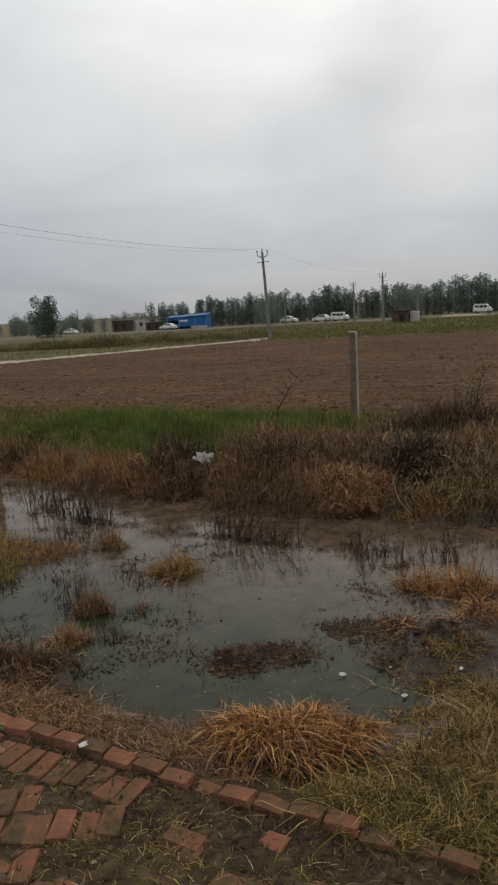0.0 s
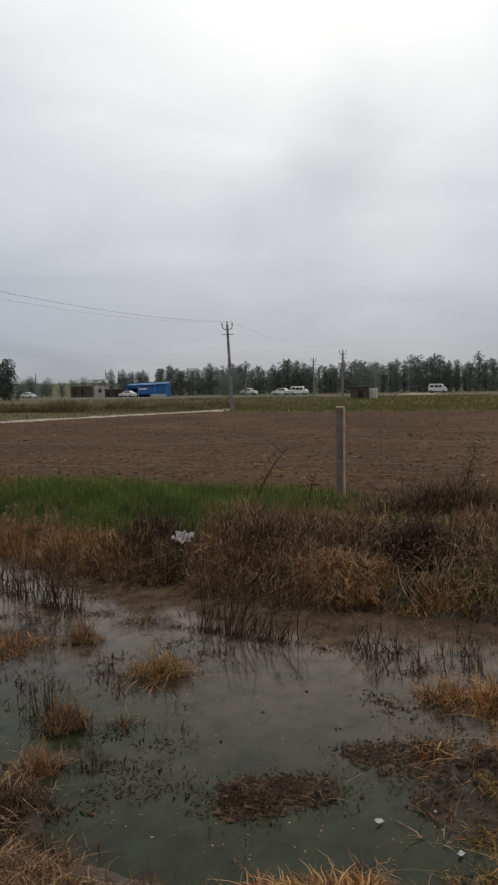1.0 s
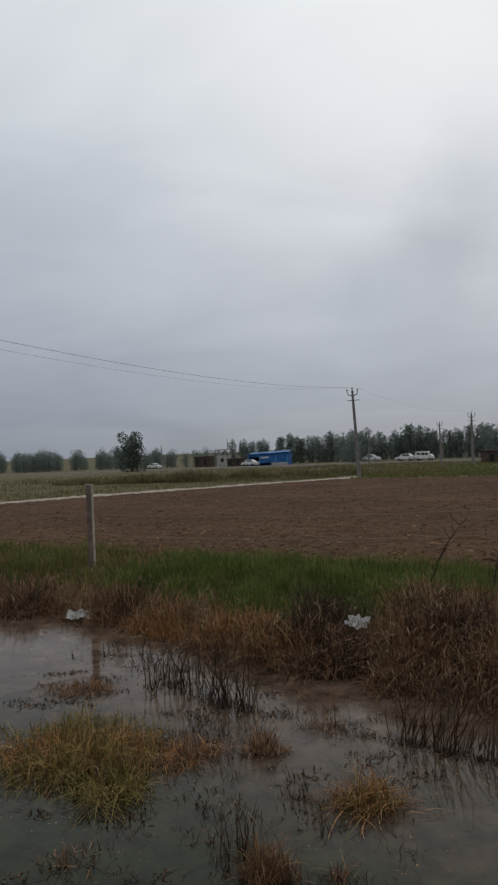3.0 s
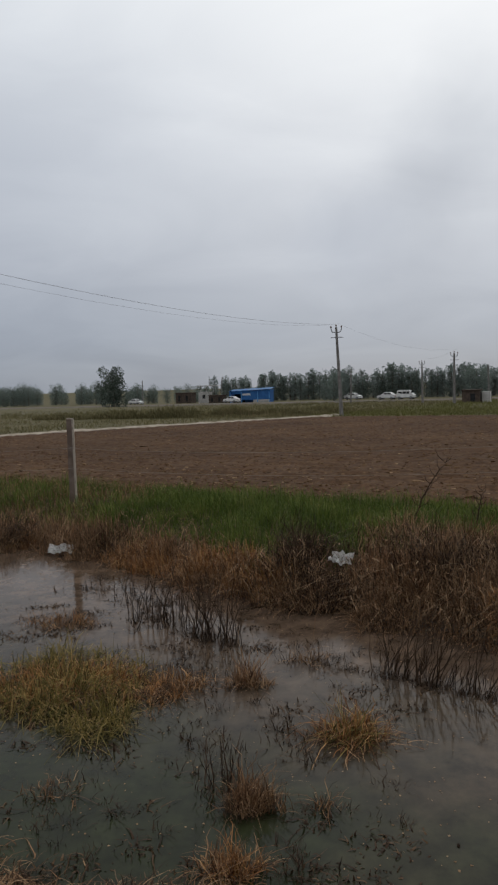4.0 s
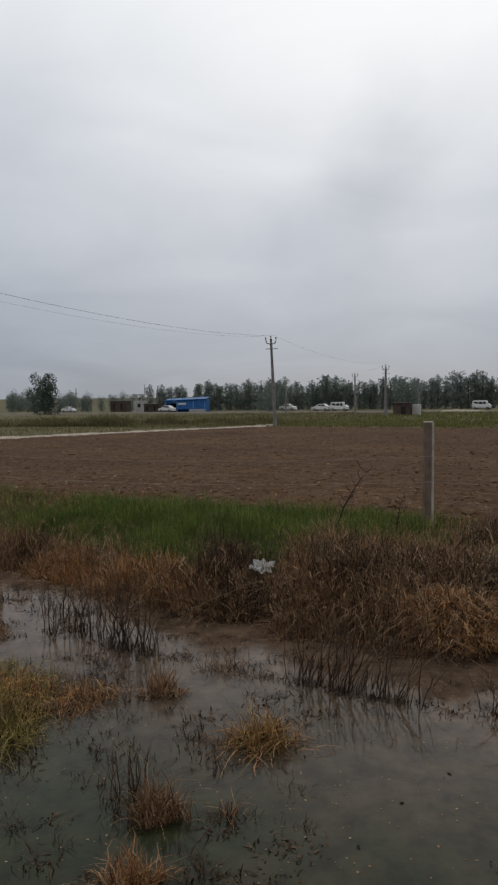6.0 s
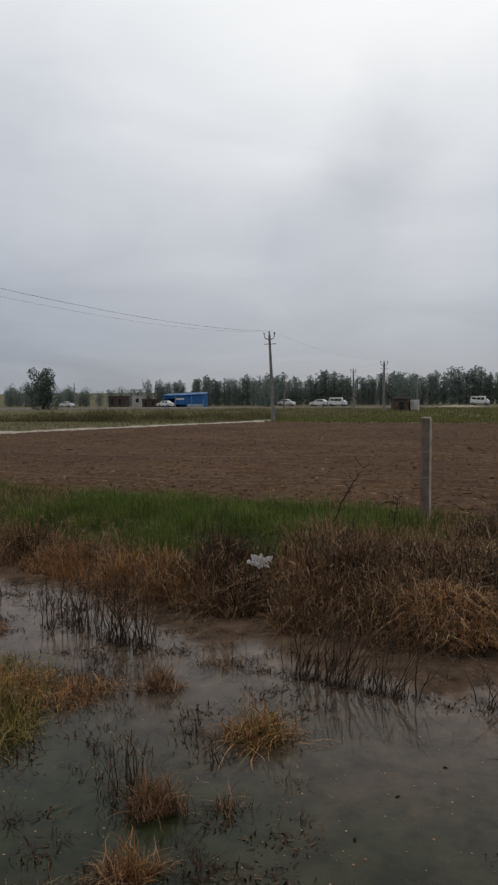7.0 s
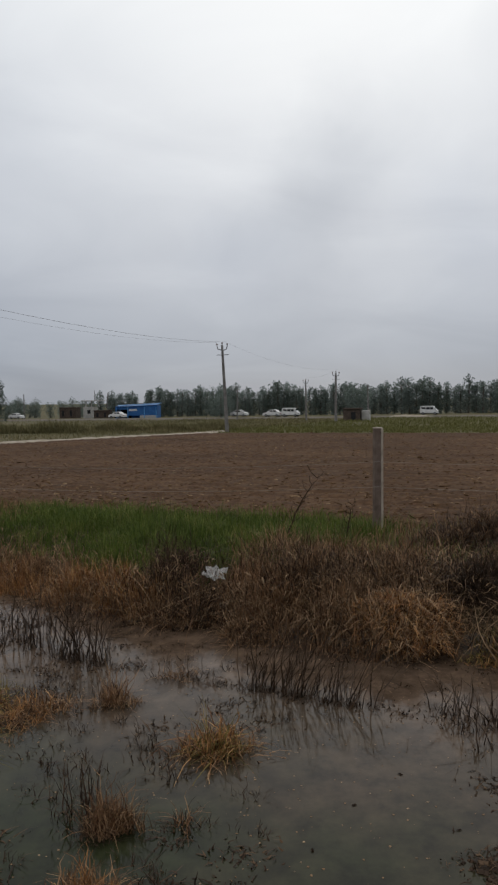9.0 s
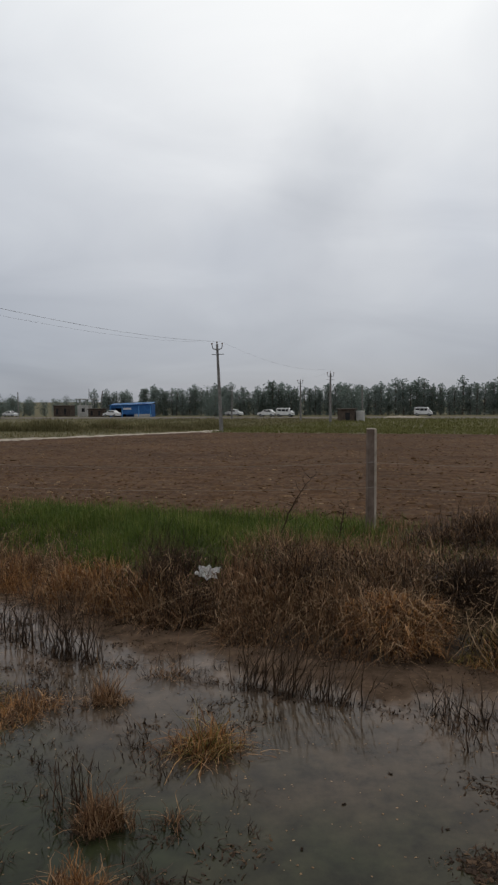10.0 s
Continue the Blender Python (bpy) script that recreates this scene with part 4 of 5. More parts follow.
stuff("pale_bank_stalks", *blades(P, np.clip(0.48 + rng.normal(0, 0.14, len(u)), 0.12, 0.85) * np.where((u < -5.7) & (v - far_shore(u) > 0.5), 0.3, 1.0), 0.9, 0.006, 5, 0.5, crook=0.35), M_PALE, "bleached bent stalks over the dark bank weeds", "stalks")


def dome(n, cx, cy, rx, ry, hh, lean, w, segs, droop, crook=0.0, flare=0.45):
    """Blades over a ragged patch, higher in the middle, leaning every way but mostly outwards."""
    q, a = np.sqrt(rng.uniform(0, 1, n)), rng.uniform(0, 2 * np.pi, n)
    seed = cx * 3.1 + cy
    reach = 1 + 0.22 * np.sin(3 * a + seed) + 0.14 * np.sin(5 * a - 2 * seed) + 0.1 * np.sin(9 * a + seed)
    x, y = cx + rx * q * reach * np.cos(a), cy + ry * q * reach * np.sin(a)
    z = np.maximum(height(x, y), -0.04) - 0.01
    az = a + rng.normal(0, 0.9 / flare, n)
    tall = (1.0 - 0.5 * q ** 2) * (1 + 0.4 * lumps(x, y, 3.5 / max(rx, 0.15), seed)) * rng.uniform(0.4, 1.15, n)
    return blades(np.stack([x, y, z], 1), hh * np.clip(tall, 0.15, 1.5), lean, w, segs, droop, az, crook)


def clump(name, label, cat, group, *layers):
    """A tuft: an Empty at its foot with one mesh for each kind of blade."""
    cx, cy = layers[0][2], layers[0][3]
    root = tagged(new(name), label, cat, group)
    root.location = (cx, cy, max(0.0, land_z(cx, cy)))
    for pname, mat, lx, ly, rx, ry, hh, n, lean, w, crook in layers:
        V, F = dome(n, lx, ly, rx, ry, hh, lean, w, 5, 0.62, crook + 0.1)
        ob = part(pname, mesh_of(pname, V - np.array(root.location), F, mat), mat, root)
    return root


BUSH = "bushes on the ditch bank"
def tangle(n, cx, cy, rx, ry, hh, w, length, fall):
    """Curled strands that grow from a dome's skin and hang outwards and down."""
    a, q = rng.uniform(0, 2 * np.pi, n), rng.uniform(0, 1, n) ** 0.5
    reach = 1 + 0.16 * np.sin(3 * a + cx * 5) + 0.1 * np.sin(7 * a + cy * 3)
    x, y = cx + rx * q * reach * np.cos(a), cy + ry * q * reach * np.sin(a)
    skin = np.sqrt(np.clip(1 - (0.96 * q) ** 2, 0, 1)) * rng.uniform(0.55, 1.0, n)
    z = np.maximum(height(x, y), -0.03) + hh * skin * (1 + 0.3 * lumps(x, y, 5.0, cx))
    return blades(np.stack([x, y, z], 1), length * rng.uniform(0.4, 1.2, n), 1.1, w, 5, fall, a + rng.normal(0, 1.1, n), 0.35)


def thatch(name, label, cat, group, *layers):
    """A rounded heap of hanging strands: an Empty at its foot and one mesh for each kind."""
    cx, cy = layers[0][2], layers[0][3]
    root = tagged(new(name), label, cat, group)
    root.location = (cx, cy, max(0.0, land_z(cx, cy)))
    for pname, mat, lx, ly, rx, ry, hh, n, w, length, fall in layers:
        V, F = tangle(n, lx, ly, rx, ry, hh, w, length, fall)
        part(pname, mesh_of(pname, V - np.array(root.location), F, mat), mat, root)
    return root


# undergrowth is mostly a darker tone: it also paints shade into the plumes' gaps
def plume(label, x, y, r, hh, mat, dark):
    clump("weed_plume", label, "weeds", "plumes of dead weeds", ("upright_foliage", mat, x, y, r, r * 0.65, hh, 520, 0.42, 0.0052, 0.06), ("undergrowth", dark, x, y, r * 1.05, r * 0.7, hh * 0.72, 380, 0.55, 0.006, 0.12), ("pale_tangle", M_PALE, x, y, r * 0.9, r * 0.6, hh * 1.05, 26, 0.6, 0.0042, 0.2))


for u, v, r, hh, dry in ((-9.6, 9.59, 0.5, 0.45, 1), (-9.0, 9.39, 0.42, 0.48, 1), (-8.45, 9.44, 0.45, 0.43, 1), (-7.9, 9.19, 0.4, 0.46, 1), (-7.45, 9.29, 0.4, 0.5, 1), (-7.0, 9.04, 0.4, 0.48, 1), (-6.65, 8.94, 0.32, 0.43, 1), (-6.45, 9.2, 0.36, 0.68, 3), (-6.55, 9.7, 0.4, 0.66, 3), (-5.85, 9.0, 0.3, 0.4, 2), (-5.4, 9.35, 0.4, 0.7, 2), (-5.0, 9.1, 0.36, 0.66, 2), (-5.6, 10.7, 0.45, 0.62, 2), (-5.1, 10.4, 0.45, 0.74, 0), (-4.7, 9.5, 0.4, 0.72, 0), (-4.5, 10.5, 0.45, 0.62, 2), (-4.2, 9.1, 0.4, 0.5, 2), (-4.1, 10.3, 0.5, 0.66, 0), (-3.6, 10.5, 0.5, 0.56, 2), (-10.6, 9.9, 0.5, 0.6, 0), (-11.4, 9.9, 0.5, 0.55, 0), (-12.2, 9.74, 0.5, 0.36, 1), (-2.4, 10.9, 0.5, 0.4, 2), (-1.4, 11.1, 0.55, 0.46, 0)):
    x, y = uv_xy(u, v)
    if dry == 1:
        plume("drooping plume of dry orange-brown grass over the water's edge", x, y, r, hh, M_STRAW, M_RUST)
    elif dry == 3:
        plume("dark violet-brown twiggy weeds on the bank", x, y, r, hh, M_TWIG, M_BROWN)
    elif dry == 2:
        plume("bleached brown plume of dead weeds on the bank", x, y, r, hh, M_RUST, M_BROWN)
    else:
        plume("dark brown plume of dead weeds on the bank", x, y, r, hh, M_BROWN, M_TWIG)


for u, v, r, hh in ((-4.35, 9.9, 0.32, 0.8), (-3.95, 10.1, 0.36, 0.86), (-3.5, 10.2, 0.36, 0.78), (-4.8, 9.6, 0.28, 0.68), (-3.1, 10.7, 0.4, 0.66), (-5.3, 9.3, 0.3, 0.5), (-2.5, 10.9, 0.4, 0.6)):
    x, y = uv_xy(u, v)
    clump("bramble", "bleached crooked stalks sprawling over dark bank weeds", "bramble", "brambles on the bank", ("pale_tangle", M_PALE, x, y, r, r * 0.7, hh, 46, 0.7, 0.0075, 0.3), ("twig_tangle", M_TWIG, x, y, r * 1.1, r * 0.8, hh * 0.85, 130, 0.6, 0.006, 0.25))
thatch("straw_bush", "domed bush of dry tangled orange straw at the water's edge", "bush", BUSH, ("dry_foliage", M_STRAW, 1.3, 9.45, 0.6, 0.42, 0.44, 1000, 0.0058, 0.17, 1.3), ("rust_foliage", M_RUST, 1.3, 9.45, 0.58, 0.4, 0.42, 800, 0.006, 0.16, 1.3), ("undergrowth", M_BROWN, 1.3, 9.45, 0.58, 0.4, 0.38, 500, 0.007, 0.16, 1.0), ("pale_tangle", M_PALE, 1.3, 9.45, 0.6, 0.42, 0.48, 420, 0.0052, 0.2, 0.9))
clump("dark_bush", "dark bare twiggy bush on the bank", "bush", BUSH, ("twig_tangle", M_TWIG, 0.35, 10.65, 0.55, 0.4, 0.75, 900, 0.45, 0.006, 0.3), ("undergrowth", M_BROWN, 0.35, 10.65, 0.55, 0.4, 0.6, 700, 0.5, 0.006, 0.2))
clump("dark_bush", "dark violet-brown twiggy bush above the water", "bush", BUSH, ("twig_tangle", M_TWIG, -0.95, 10.75, 0.5, 0.35, 0.6, 800, 0.45, 0.006, 0.3), ("undergrowth", M_BROWN, -0.95, 10.75, 0.5, 0.35, 0.55, 500, 0.5, 0.006, 0.2))
# next bush: massed dark twigs paint the shadowed hollow in the bank
clump("dark_bush", "dark hollow bush of dead twigs below the fence", "bush", BUSH, ("twig_tangle", M_TWIG, 2.5, 10.1, 0.42, 0.4, 0.6, 2400, 0.5, 0.007, 0.3), ("pale_tangle", M_PALE, 2.55, 10.4, 0.6, 0.5, 0.6, 30, 0.8, 0.004, 0.35))
clump("brown_brush_mound", "broad mound of dark reddish-brown dead brush by the fence", "brush", "", ("brush", M_BROWN, 3.75, 12.3, 1.25, 0.8, 0.68, 2600, 0.7, 0.006, 0.25), ("twig_tangle", M_TWIG, 3.75, 12.3, 1.25, 0.8, 0.72, 4200, 0.65, 0.006, 0.3))
clump("brown_brush_mound", "dark brown dead brush on the lower bank", "brush", "", ("brush", M_BROWN, 4.3, 10.6, 1.1, 0.9, 0.62, 3000, 0.7, 0.006, 0.25), ("pale_tangle", M_PALE, 4.2, 10.3, 1.1, 0.8, 0.55, 260, 0.9, 0.0045, 0.3))
clump("yellow_grass_patch", "low yellow-green grass patch at the water's edge", "grass", "", ("foliage", M_OLIVE, 2.75, 9.0, 0.85, 0.42, 0.26, 1500, 0.7, 0.005, 0.0), ("dry_foliage", M_STRAW, 2.3, 8.9, 0.4, 0.26, 0.26, 420, 0.7, 0.005, 0.05), ("brown_foliage", M_BROWN, 2.75, 8.85, 0.9, 0.42, 0.14, 500, 0.8, 0.005, 0.1))
clump("dark_bush", "dark brown bush beside the white rubbish", "bush", BUSH, ("twig_tangle", M_TWIG, -6.6, 14.3, 0.5, 0.35, 0.75, 700, 0.5, 0.006, 0.3), ("brush", M_BROWN, -6.6, 14.3, 0.7, 0.5, 0.7, 1300, 0.6, 0.006, 0.2))


for k in range(34):
    u = rng.uniform(-12.5, 2.0)
    v = far_shore(u) + rng.uniform(0.0, 1.7) * (1.0 if u > -5.8 else 0.3)
    x, y = uv_xy(u, v)
    r, hh = rng.uniform(0.18, 0.42), rng.uniform(0.32, 0.62)
    if -2.9 < u < -0.5:
        continue
    dry = math.exp(-((u + 8.1) / 1.5) ** 2) > rng.random() or rng.random() < 0.2
    if dry:
        clump("weed_tussock", "ragged tussock of dry orange-brown grass on the bank", "tussock", "bank tussocks", ("dry_foliage", M_RUST, x, y, r, r * 0.7, hh, 230, 0.75, 0.005, 0.1), ("brown_foliage", M_BROWN, x, y, r, r * 0.7, hh * 0.9, 200, 0.7, 0.005, 0.12))
    else:
        clump("weed_tussock", "ragged tussock of dead brown weeds on the bank", "tussock", "bank tussocks", ("brown_foliage", M_BROWN, x, y, r, r * 0.7, hh, 330, 0.6, 0.005, 0.15), ("twig_tangle", M_TWIG, x, y, r, r * 0.7, hh * 1.05, 120, 0.6, 0.005, 0.25), ("pale_tangle", M_PALE, x, y, r, r * 0.7, hh, 26, 0.9, 0.004, 0.3))


for k in range(26):
    u = -12.5 + k * 0.55 + rng.uniform(-0.2, 0.2)
    x, y = uv_xy(u, far_shore(u) + rng.uniform(-0.22, 0.12))
    r, hh = rng.uniform(0.14, 0.3), rng.uniform(0.22, 0.42)
    if -2.8 < u < -0.6:
        continue
    mt = M_RUST if math.exp(-((u + 8.1) / 1.6) ** 2) > 0.35 or k % 4 == 0 else M_BROWN
    clump("shore_tussock", "overhanging brown tussock with its foot in the water", "tussock", "shore tussocks", ("brown_foliage", mt, x, y, r, r * 0.7, hh, 210, 0.9, 0.005, 0.12), ("twig_tangle", M_TWIG, x, y, r, r * 0.6, hh, 50, 0.7, 0.0045, 0.2))


# ---- tufts and stalks in the water ----
TUFT = "tufts standing in the water"
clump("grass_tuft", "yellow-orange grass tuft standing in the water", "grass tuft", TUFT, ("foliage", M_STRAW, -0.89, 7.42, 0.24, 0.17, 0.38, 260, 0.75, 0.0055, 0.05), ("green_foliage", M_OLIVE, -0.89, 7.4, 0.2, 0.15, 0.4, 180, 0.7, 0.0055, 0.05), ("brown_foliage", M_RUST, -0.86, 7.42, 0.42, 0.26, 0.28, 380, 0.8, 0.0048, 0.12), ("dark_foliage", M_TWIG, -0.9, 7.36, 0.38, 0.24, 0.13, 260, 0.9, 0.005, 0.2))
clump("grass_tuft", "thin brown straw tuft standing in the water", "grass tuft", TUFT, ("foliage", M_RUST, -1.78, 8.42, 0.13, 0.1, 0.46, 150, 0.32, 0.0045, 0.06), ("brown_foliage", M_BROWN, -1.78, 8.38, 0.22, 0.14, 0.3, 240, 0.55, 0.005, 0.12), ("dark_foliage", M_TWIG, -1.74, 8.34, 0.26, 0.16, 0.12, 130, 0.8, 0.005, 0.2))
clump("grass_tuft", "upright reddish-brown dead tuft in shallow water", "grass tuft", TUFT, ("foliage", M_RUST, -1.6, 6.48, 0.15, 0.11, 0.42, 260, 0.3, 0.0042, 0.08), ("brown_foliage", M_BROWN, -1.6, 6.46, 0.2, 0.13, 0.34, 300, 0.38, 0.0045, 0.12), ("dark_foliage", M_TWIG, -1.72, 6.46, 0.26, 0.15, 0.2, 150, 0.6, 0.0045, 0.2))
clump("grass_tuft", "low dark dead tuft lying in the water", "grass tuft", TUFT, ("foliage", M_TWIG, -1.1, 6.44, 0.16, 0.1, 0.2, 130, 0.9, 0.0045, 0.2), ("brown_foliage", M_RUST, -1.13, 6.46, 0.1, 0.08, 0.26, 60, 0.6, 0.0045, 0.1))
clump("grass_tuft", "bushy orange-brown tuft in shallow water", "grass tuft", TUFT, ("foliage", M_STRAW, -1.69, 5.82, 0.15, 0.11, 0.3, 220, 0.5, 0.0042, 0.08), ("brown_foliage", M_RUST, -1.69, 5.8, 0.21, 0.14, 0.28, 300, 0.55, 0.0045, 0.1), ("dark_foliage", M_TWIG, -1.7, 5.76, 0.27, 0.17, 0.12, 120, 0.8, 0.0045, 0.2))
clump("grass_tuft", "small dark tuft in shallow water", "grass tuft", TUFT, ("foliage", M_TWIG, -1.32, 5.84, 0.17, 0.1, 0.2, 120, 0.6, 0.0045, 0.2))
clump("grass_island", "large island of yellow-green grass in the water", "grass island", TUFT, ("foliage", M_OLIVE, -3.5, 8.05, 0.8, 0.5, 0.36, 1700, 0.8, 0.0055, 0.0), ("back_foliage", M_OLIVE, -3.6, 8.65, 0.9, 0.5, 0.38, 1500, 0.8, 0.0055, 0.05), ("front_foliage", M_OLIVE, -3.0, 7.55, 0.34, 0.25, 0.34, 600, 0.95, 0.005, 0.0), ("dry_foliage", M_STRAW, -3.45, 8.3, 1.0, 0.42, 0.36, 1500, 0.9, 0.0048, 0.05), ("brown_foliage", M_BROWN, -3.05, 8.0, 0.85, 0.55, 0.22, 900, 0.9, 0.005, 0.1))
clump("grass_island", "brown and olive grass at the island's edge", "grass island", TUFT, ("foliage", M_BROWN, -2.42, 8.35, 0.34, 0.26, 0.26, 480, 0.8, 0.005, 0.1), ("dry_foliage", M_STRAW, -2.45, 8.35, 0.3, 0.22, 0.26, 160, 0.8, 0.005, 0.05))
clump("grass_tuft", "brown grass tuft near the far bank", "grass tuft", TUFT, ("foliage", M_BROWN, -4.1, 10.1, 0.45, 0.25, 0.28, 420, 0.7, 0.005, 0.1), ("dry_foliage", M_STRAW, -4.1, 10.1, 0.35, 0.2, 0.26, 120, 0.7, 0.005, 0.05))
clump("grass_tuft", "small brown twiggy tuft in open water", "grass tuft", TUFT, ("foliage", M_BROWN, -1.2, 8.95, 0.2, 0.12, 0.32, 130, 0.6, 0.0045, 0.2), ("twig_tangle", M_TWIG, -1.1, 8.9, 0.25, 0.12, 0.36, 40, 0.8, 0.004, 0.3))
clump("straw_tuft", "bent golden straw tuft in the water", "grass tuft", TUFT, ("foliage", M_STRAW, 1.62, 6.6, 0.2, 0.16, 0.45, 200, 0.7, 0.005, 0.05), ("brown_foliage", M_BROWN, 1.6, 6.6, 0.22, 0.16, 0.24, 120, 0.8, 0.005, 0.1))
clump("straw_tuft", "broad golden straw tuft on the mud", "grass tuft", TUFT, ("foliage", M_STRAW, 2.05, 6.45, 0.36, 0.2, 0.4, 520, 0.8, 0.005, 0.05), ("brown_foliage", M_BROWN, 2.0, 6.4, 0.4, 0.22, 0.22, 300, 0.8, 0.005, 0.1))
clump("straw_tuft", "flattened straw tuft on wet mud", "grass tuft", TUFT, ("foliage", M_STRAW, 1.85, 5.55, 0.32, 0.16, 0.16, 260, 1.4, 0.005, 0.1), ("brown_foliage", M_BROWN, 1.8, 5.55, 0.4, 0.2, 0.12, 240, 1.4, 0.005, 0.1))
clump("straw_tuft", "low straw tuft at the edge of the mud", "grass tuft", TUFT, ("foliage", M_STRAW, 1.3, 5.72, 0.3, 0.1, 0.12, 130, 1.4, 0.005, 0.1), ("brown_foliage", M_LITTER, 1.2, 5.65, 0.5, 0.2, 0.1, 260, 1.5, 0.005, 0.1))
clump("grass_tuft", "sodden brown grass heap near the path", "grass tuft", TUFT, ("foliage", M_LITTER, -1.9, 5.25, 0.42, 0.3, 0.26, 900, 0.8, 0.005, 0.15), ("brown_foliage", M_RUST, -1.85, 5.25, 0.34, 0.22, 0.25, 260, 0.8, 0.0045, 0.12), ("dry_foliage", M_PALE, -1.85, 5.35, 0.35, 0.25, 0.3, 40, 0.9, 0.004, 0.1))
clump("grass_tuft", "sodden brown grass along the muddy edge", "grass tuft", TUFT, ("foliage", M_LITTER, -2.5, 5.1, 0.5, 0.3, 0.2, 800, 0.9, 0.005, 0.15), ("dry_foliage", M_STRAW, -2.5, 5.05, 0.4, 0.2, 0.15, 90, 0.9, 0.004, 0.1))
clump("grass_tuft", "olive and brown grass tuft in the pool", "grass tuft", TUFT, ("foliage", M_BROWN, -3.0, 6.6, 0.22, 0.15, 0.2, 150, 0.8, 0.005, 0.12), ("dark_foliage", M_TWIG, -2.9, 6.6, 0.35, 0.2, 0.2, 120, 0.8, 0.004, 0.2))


for k in range(34):
    x, y = rng.uniform(-0.5, 1.7), rng.uniform(4.9, 6.1)
    if k % 3 == 0:
        x, y = rng.uniform(-0.6, 1.3), rng.uniform(6.1, 7.6)
    r = rng.uniform(0.05, 0.16)
    clump("sunken_weed", "flat dark mat of drowned weed at the water's surface", "water weed", "sunken weeds", ("dark_foliage", M_LITTER if k % 3 else M_TWIG, x, y, r * 1.4, r * 0.6, rng.uniform(0.025, 0.07), 70, 1.7, 0.005, 0.4))
for k in range(40):
    x, y = rng.uniform(-3.4, -1.0), rng.uniform(5.2, 7.6)
    r = rng.uniform(0.04, 0.13)
    clump("sunken_weed", "flat dark mat of drowned weed at the water's surface", "water weed", "sunken weeds", ("dark_foliage", M_LITTER if k % 3 == 0 else M_TWIG, x, y, r * 1.4, r * 0.6, rng.uniform(0.025, 0.08), 60, 1.5, 0.0038, 0.4))
for k in range(110):
    x, y = rng.uniform(-3.2, -0.55), rng.uniform(5.7, 9.8)
    if k % 5 == 0:
        x, y = rng.uniform(0.95, 2.6), rng.uniform(5.3, 8.0)
    r = rng.uniform(0.05, 0.13)
    clump("drowned_tuft", "small dark drowned tuft breaking the water's surface", "grass tuft", "drowned tufts", ("dark_foliage", M_TWIG if k % 2 else M_LITTER, x, y, r, r * 0.6, rng.uniform(0.07, 0.2), 70, 0.75, 0.0036, 0.25))


for x, y, r in ((1.35, 4.72, 0.3), (1.8, 4.45, 0.34), (1.05, 4.4, 0.26), (2.3, 4.9, 0.4), (2.1, 4.0, 0.35), (1.5, 5.05, 0.22)):
    clump("mud_tussock", "low olive and straw tussock on the wet mud", "tussock", "tussocks on the mud", ("green_foliage", M_OLIVE, x, y, r, r * 0.5, 0.12, 220, 1.2, 0.004, 0.1), ("brown_foliage", M_BROWN, x, y, r * 1.2, r * 0.6, 0.09, 200, 1.4, 0.004, 0.15), ("dry_foliage", M_STRAW, x, y, r, r * 0.5, 0.13, 60, 1.2, 0.004, 0.1))


for x, y, s, a in ((0.02, 6.55, 0.02, 20), (0.45, 6.9, 0.022, 130), (0.62, 6.2, 0.018, 10), (-0.35, 6.1, 0.02, 80)):
    b = bmesh.new()
    spine = [b.verts.new((s * (i / 4 - 0.5) * 2, 0, 0.1 * s * math.sin(i))) for i in range(5)]
    for side in (-1, 1):
        rim = [b.verts.new((s * (i / 4 - 0.5) * 2, side * 0.5 * s * math.sin(math.pi * (i + 0.3) / 4.6), 0.15 * s * (i % 2))) for i in range(5)]
        for i in range(4):
            b.faces.new((spine[i], spine[i + 1], rim[i + 1], rim[i]))
    bmesh.ops.solidify(b, geom=b.faces[:], thickness=0.002)
    leaf = part("floating_leaf", b, M_TWIG)
    leaf.matrix_world = pose(x, y, 0.004, 0, 0, a)
    tagged(leaf, "curled dark dead leaf floating on the water", "leaf", "floating leaves")


def stand(label, p, q, spread, n, hh, lean, az, wander=0.45, curl=0.1):
    """A stand of dark curved stalks along the line from p to q, each clear of the next, with a few side shoots."""
    t = (np.arange(n) + rng.uniform(0, 1, n)) / n
    x = p[0] + (q[0] - p[0]) * t + rng.normal(0, spread, n)
    y = p[1] + (q[1] - p[1]) * t + rng.normal(0, spread, n)
    sets = [blades(np.stack([x, y, np.full(n, -0.03)], 1), hh * rng.uniform(0.4, 1.12, n), lean, 0.0062, 6, 0.1, az + rng.normal(0, wander, n), curl * 0.5)]
    line = sets[0][0].reshape(n, 7, 2, 3).mean(axis=2)
    m = int(n * 1.3)
    k, j = rng.integers(0, n, m), rng.integers(1, 5, m)
    sets.append(blades(line[k, j], hh * rng.uniform(0.15, 0.45, m), 0.5, 0.0042, 4, 0.08, az + rng.normal(0, 1.2, m), curl))
    m = n * 4
    s = rng.integers(0, n, m)
    foot = np.stack([x[s] + rng.normal(0, 0.05, m), y[s] + rng.normal(0, 0.04, m), np.full(m, -0.005)], 1)
    sets.append(blades(foot, rng.uniform(0.02, 0.1, m), 1.1, 0.005, 3, 0.4, None, 0.25))
    V, F = joined(sets)
    tagged(new("reed_stand", mesh_of("reed_stand", V, F, M_TWIG)), label, "reeds", "reed stands", kind="stuff")


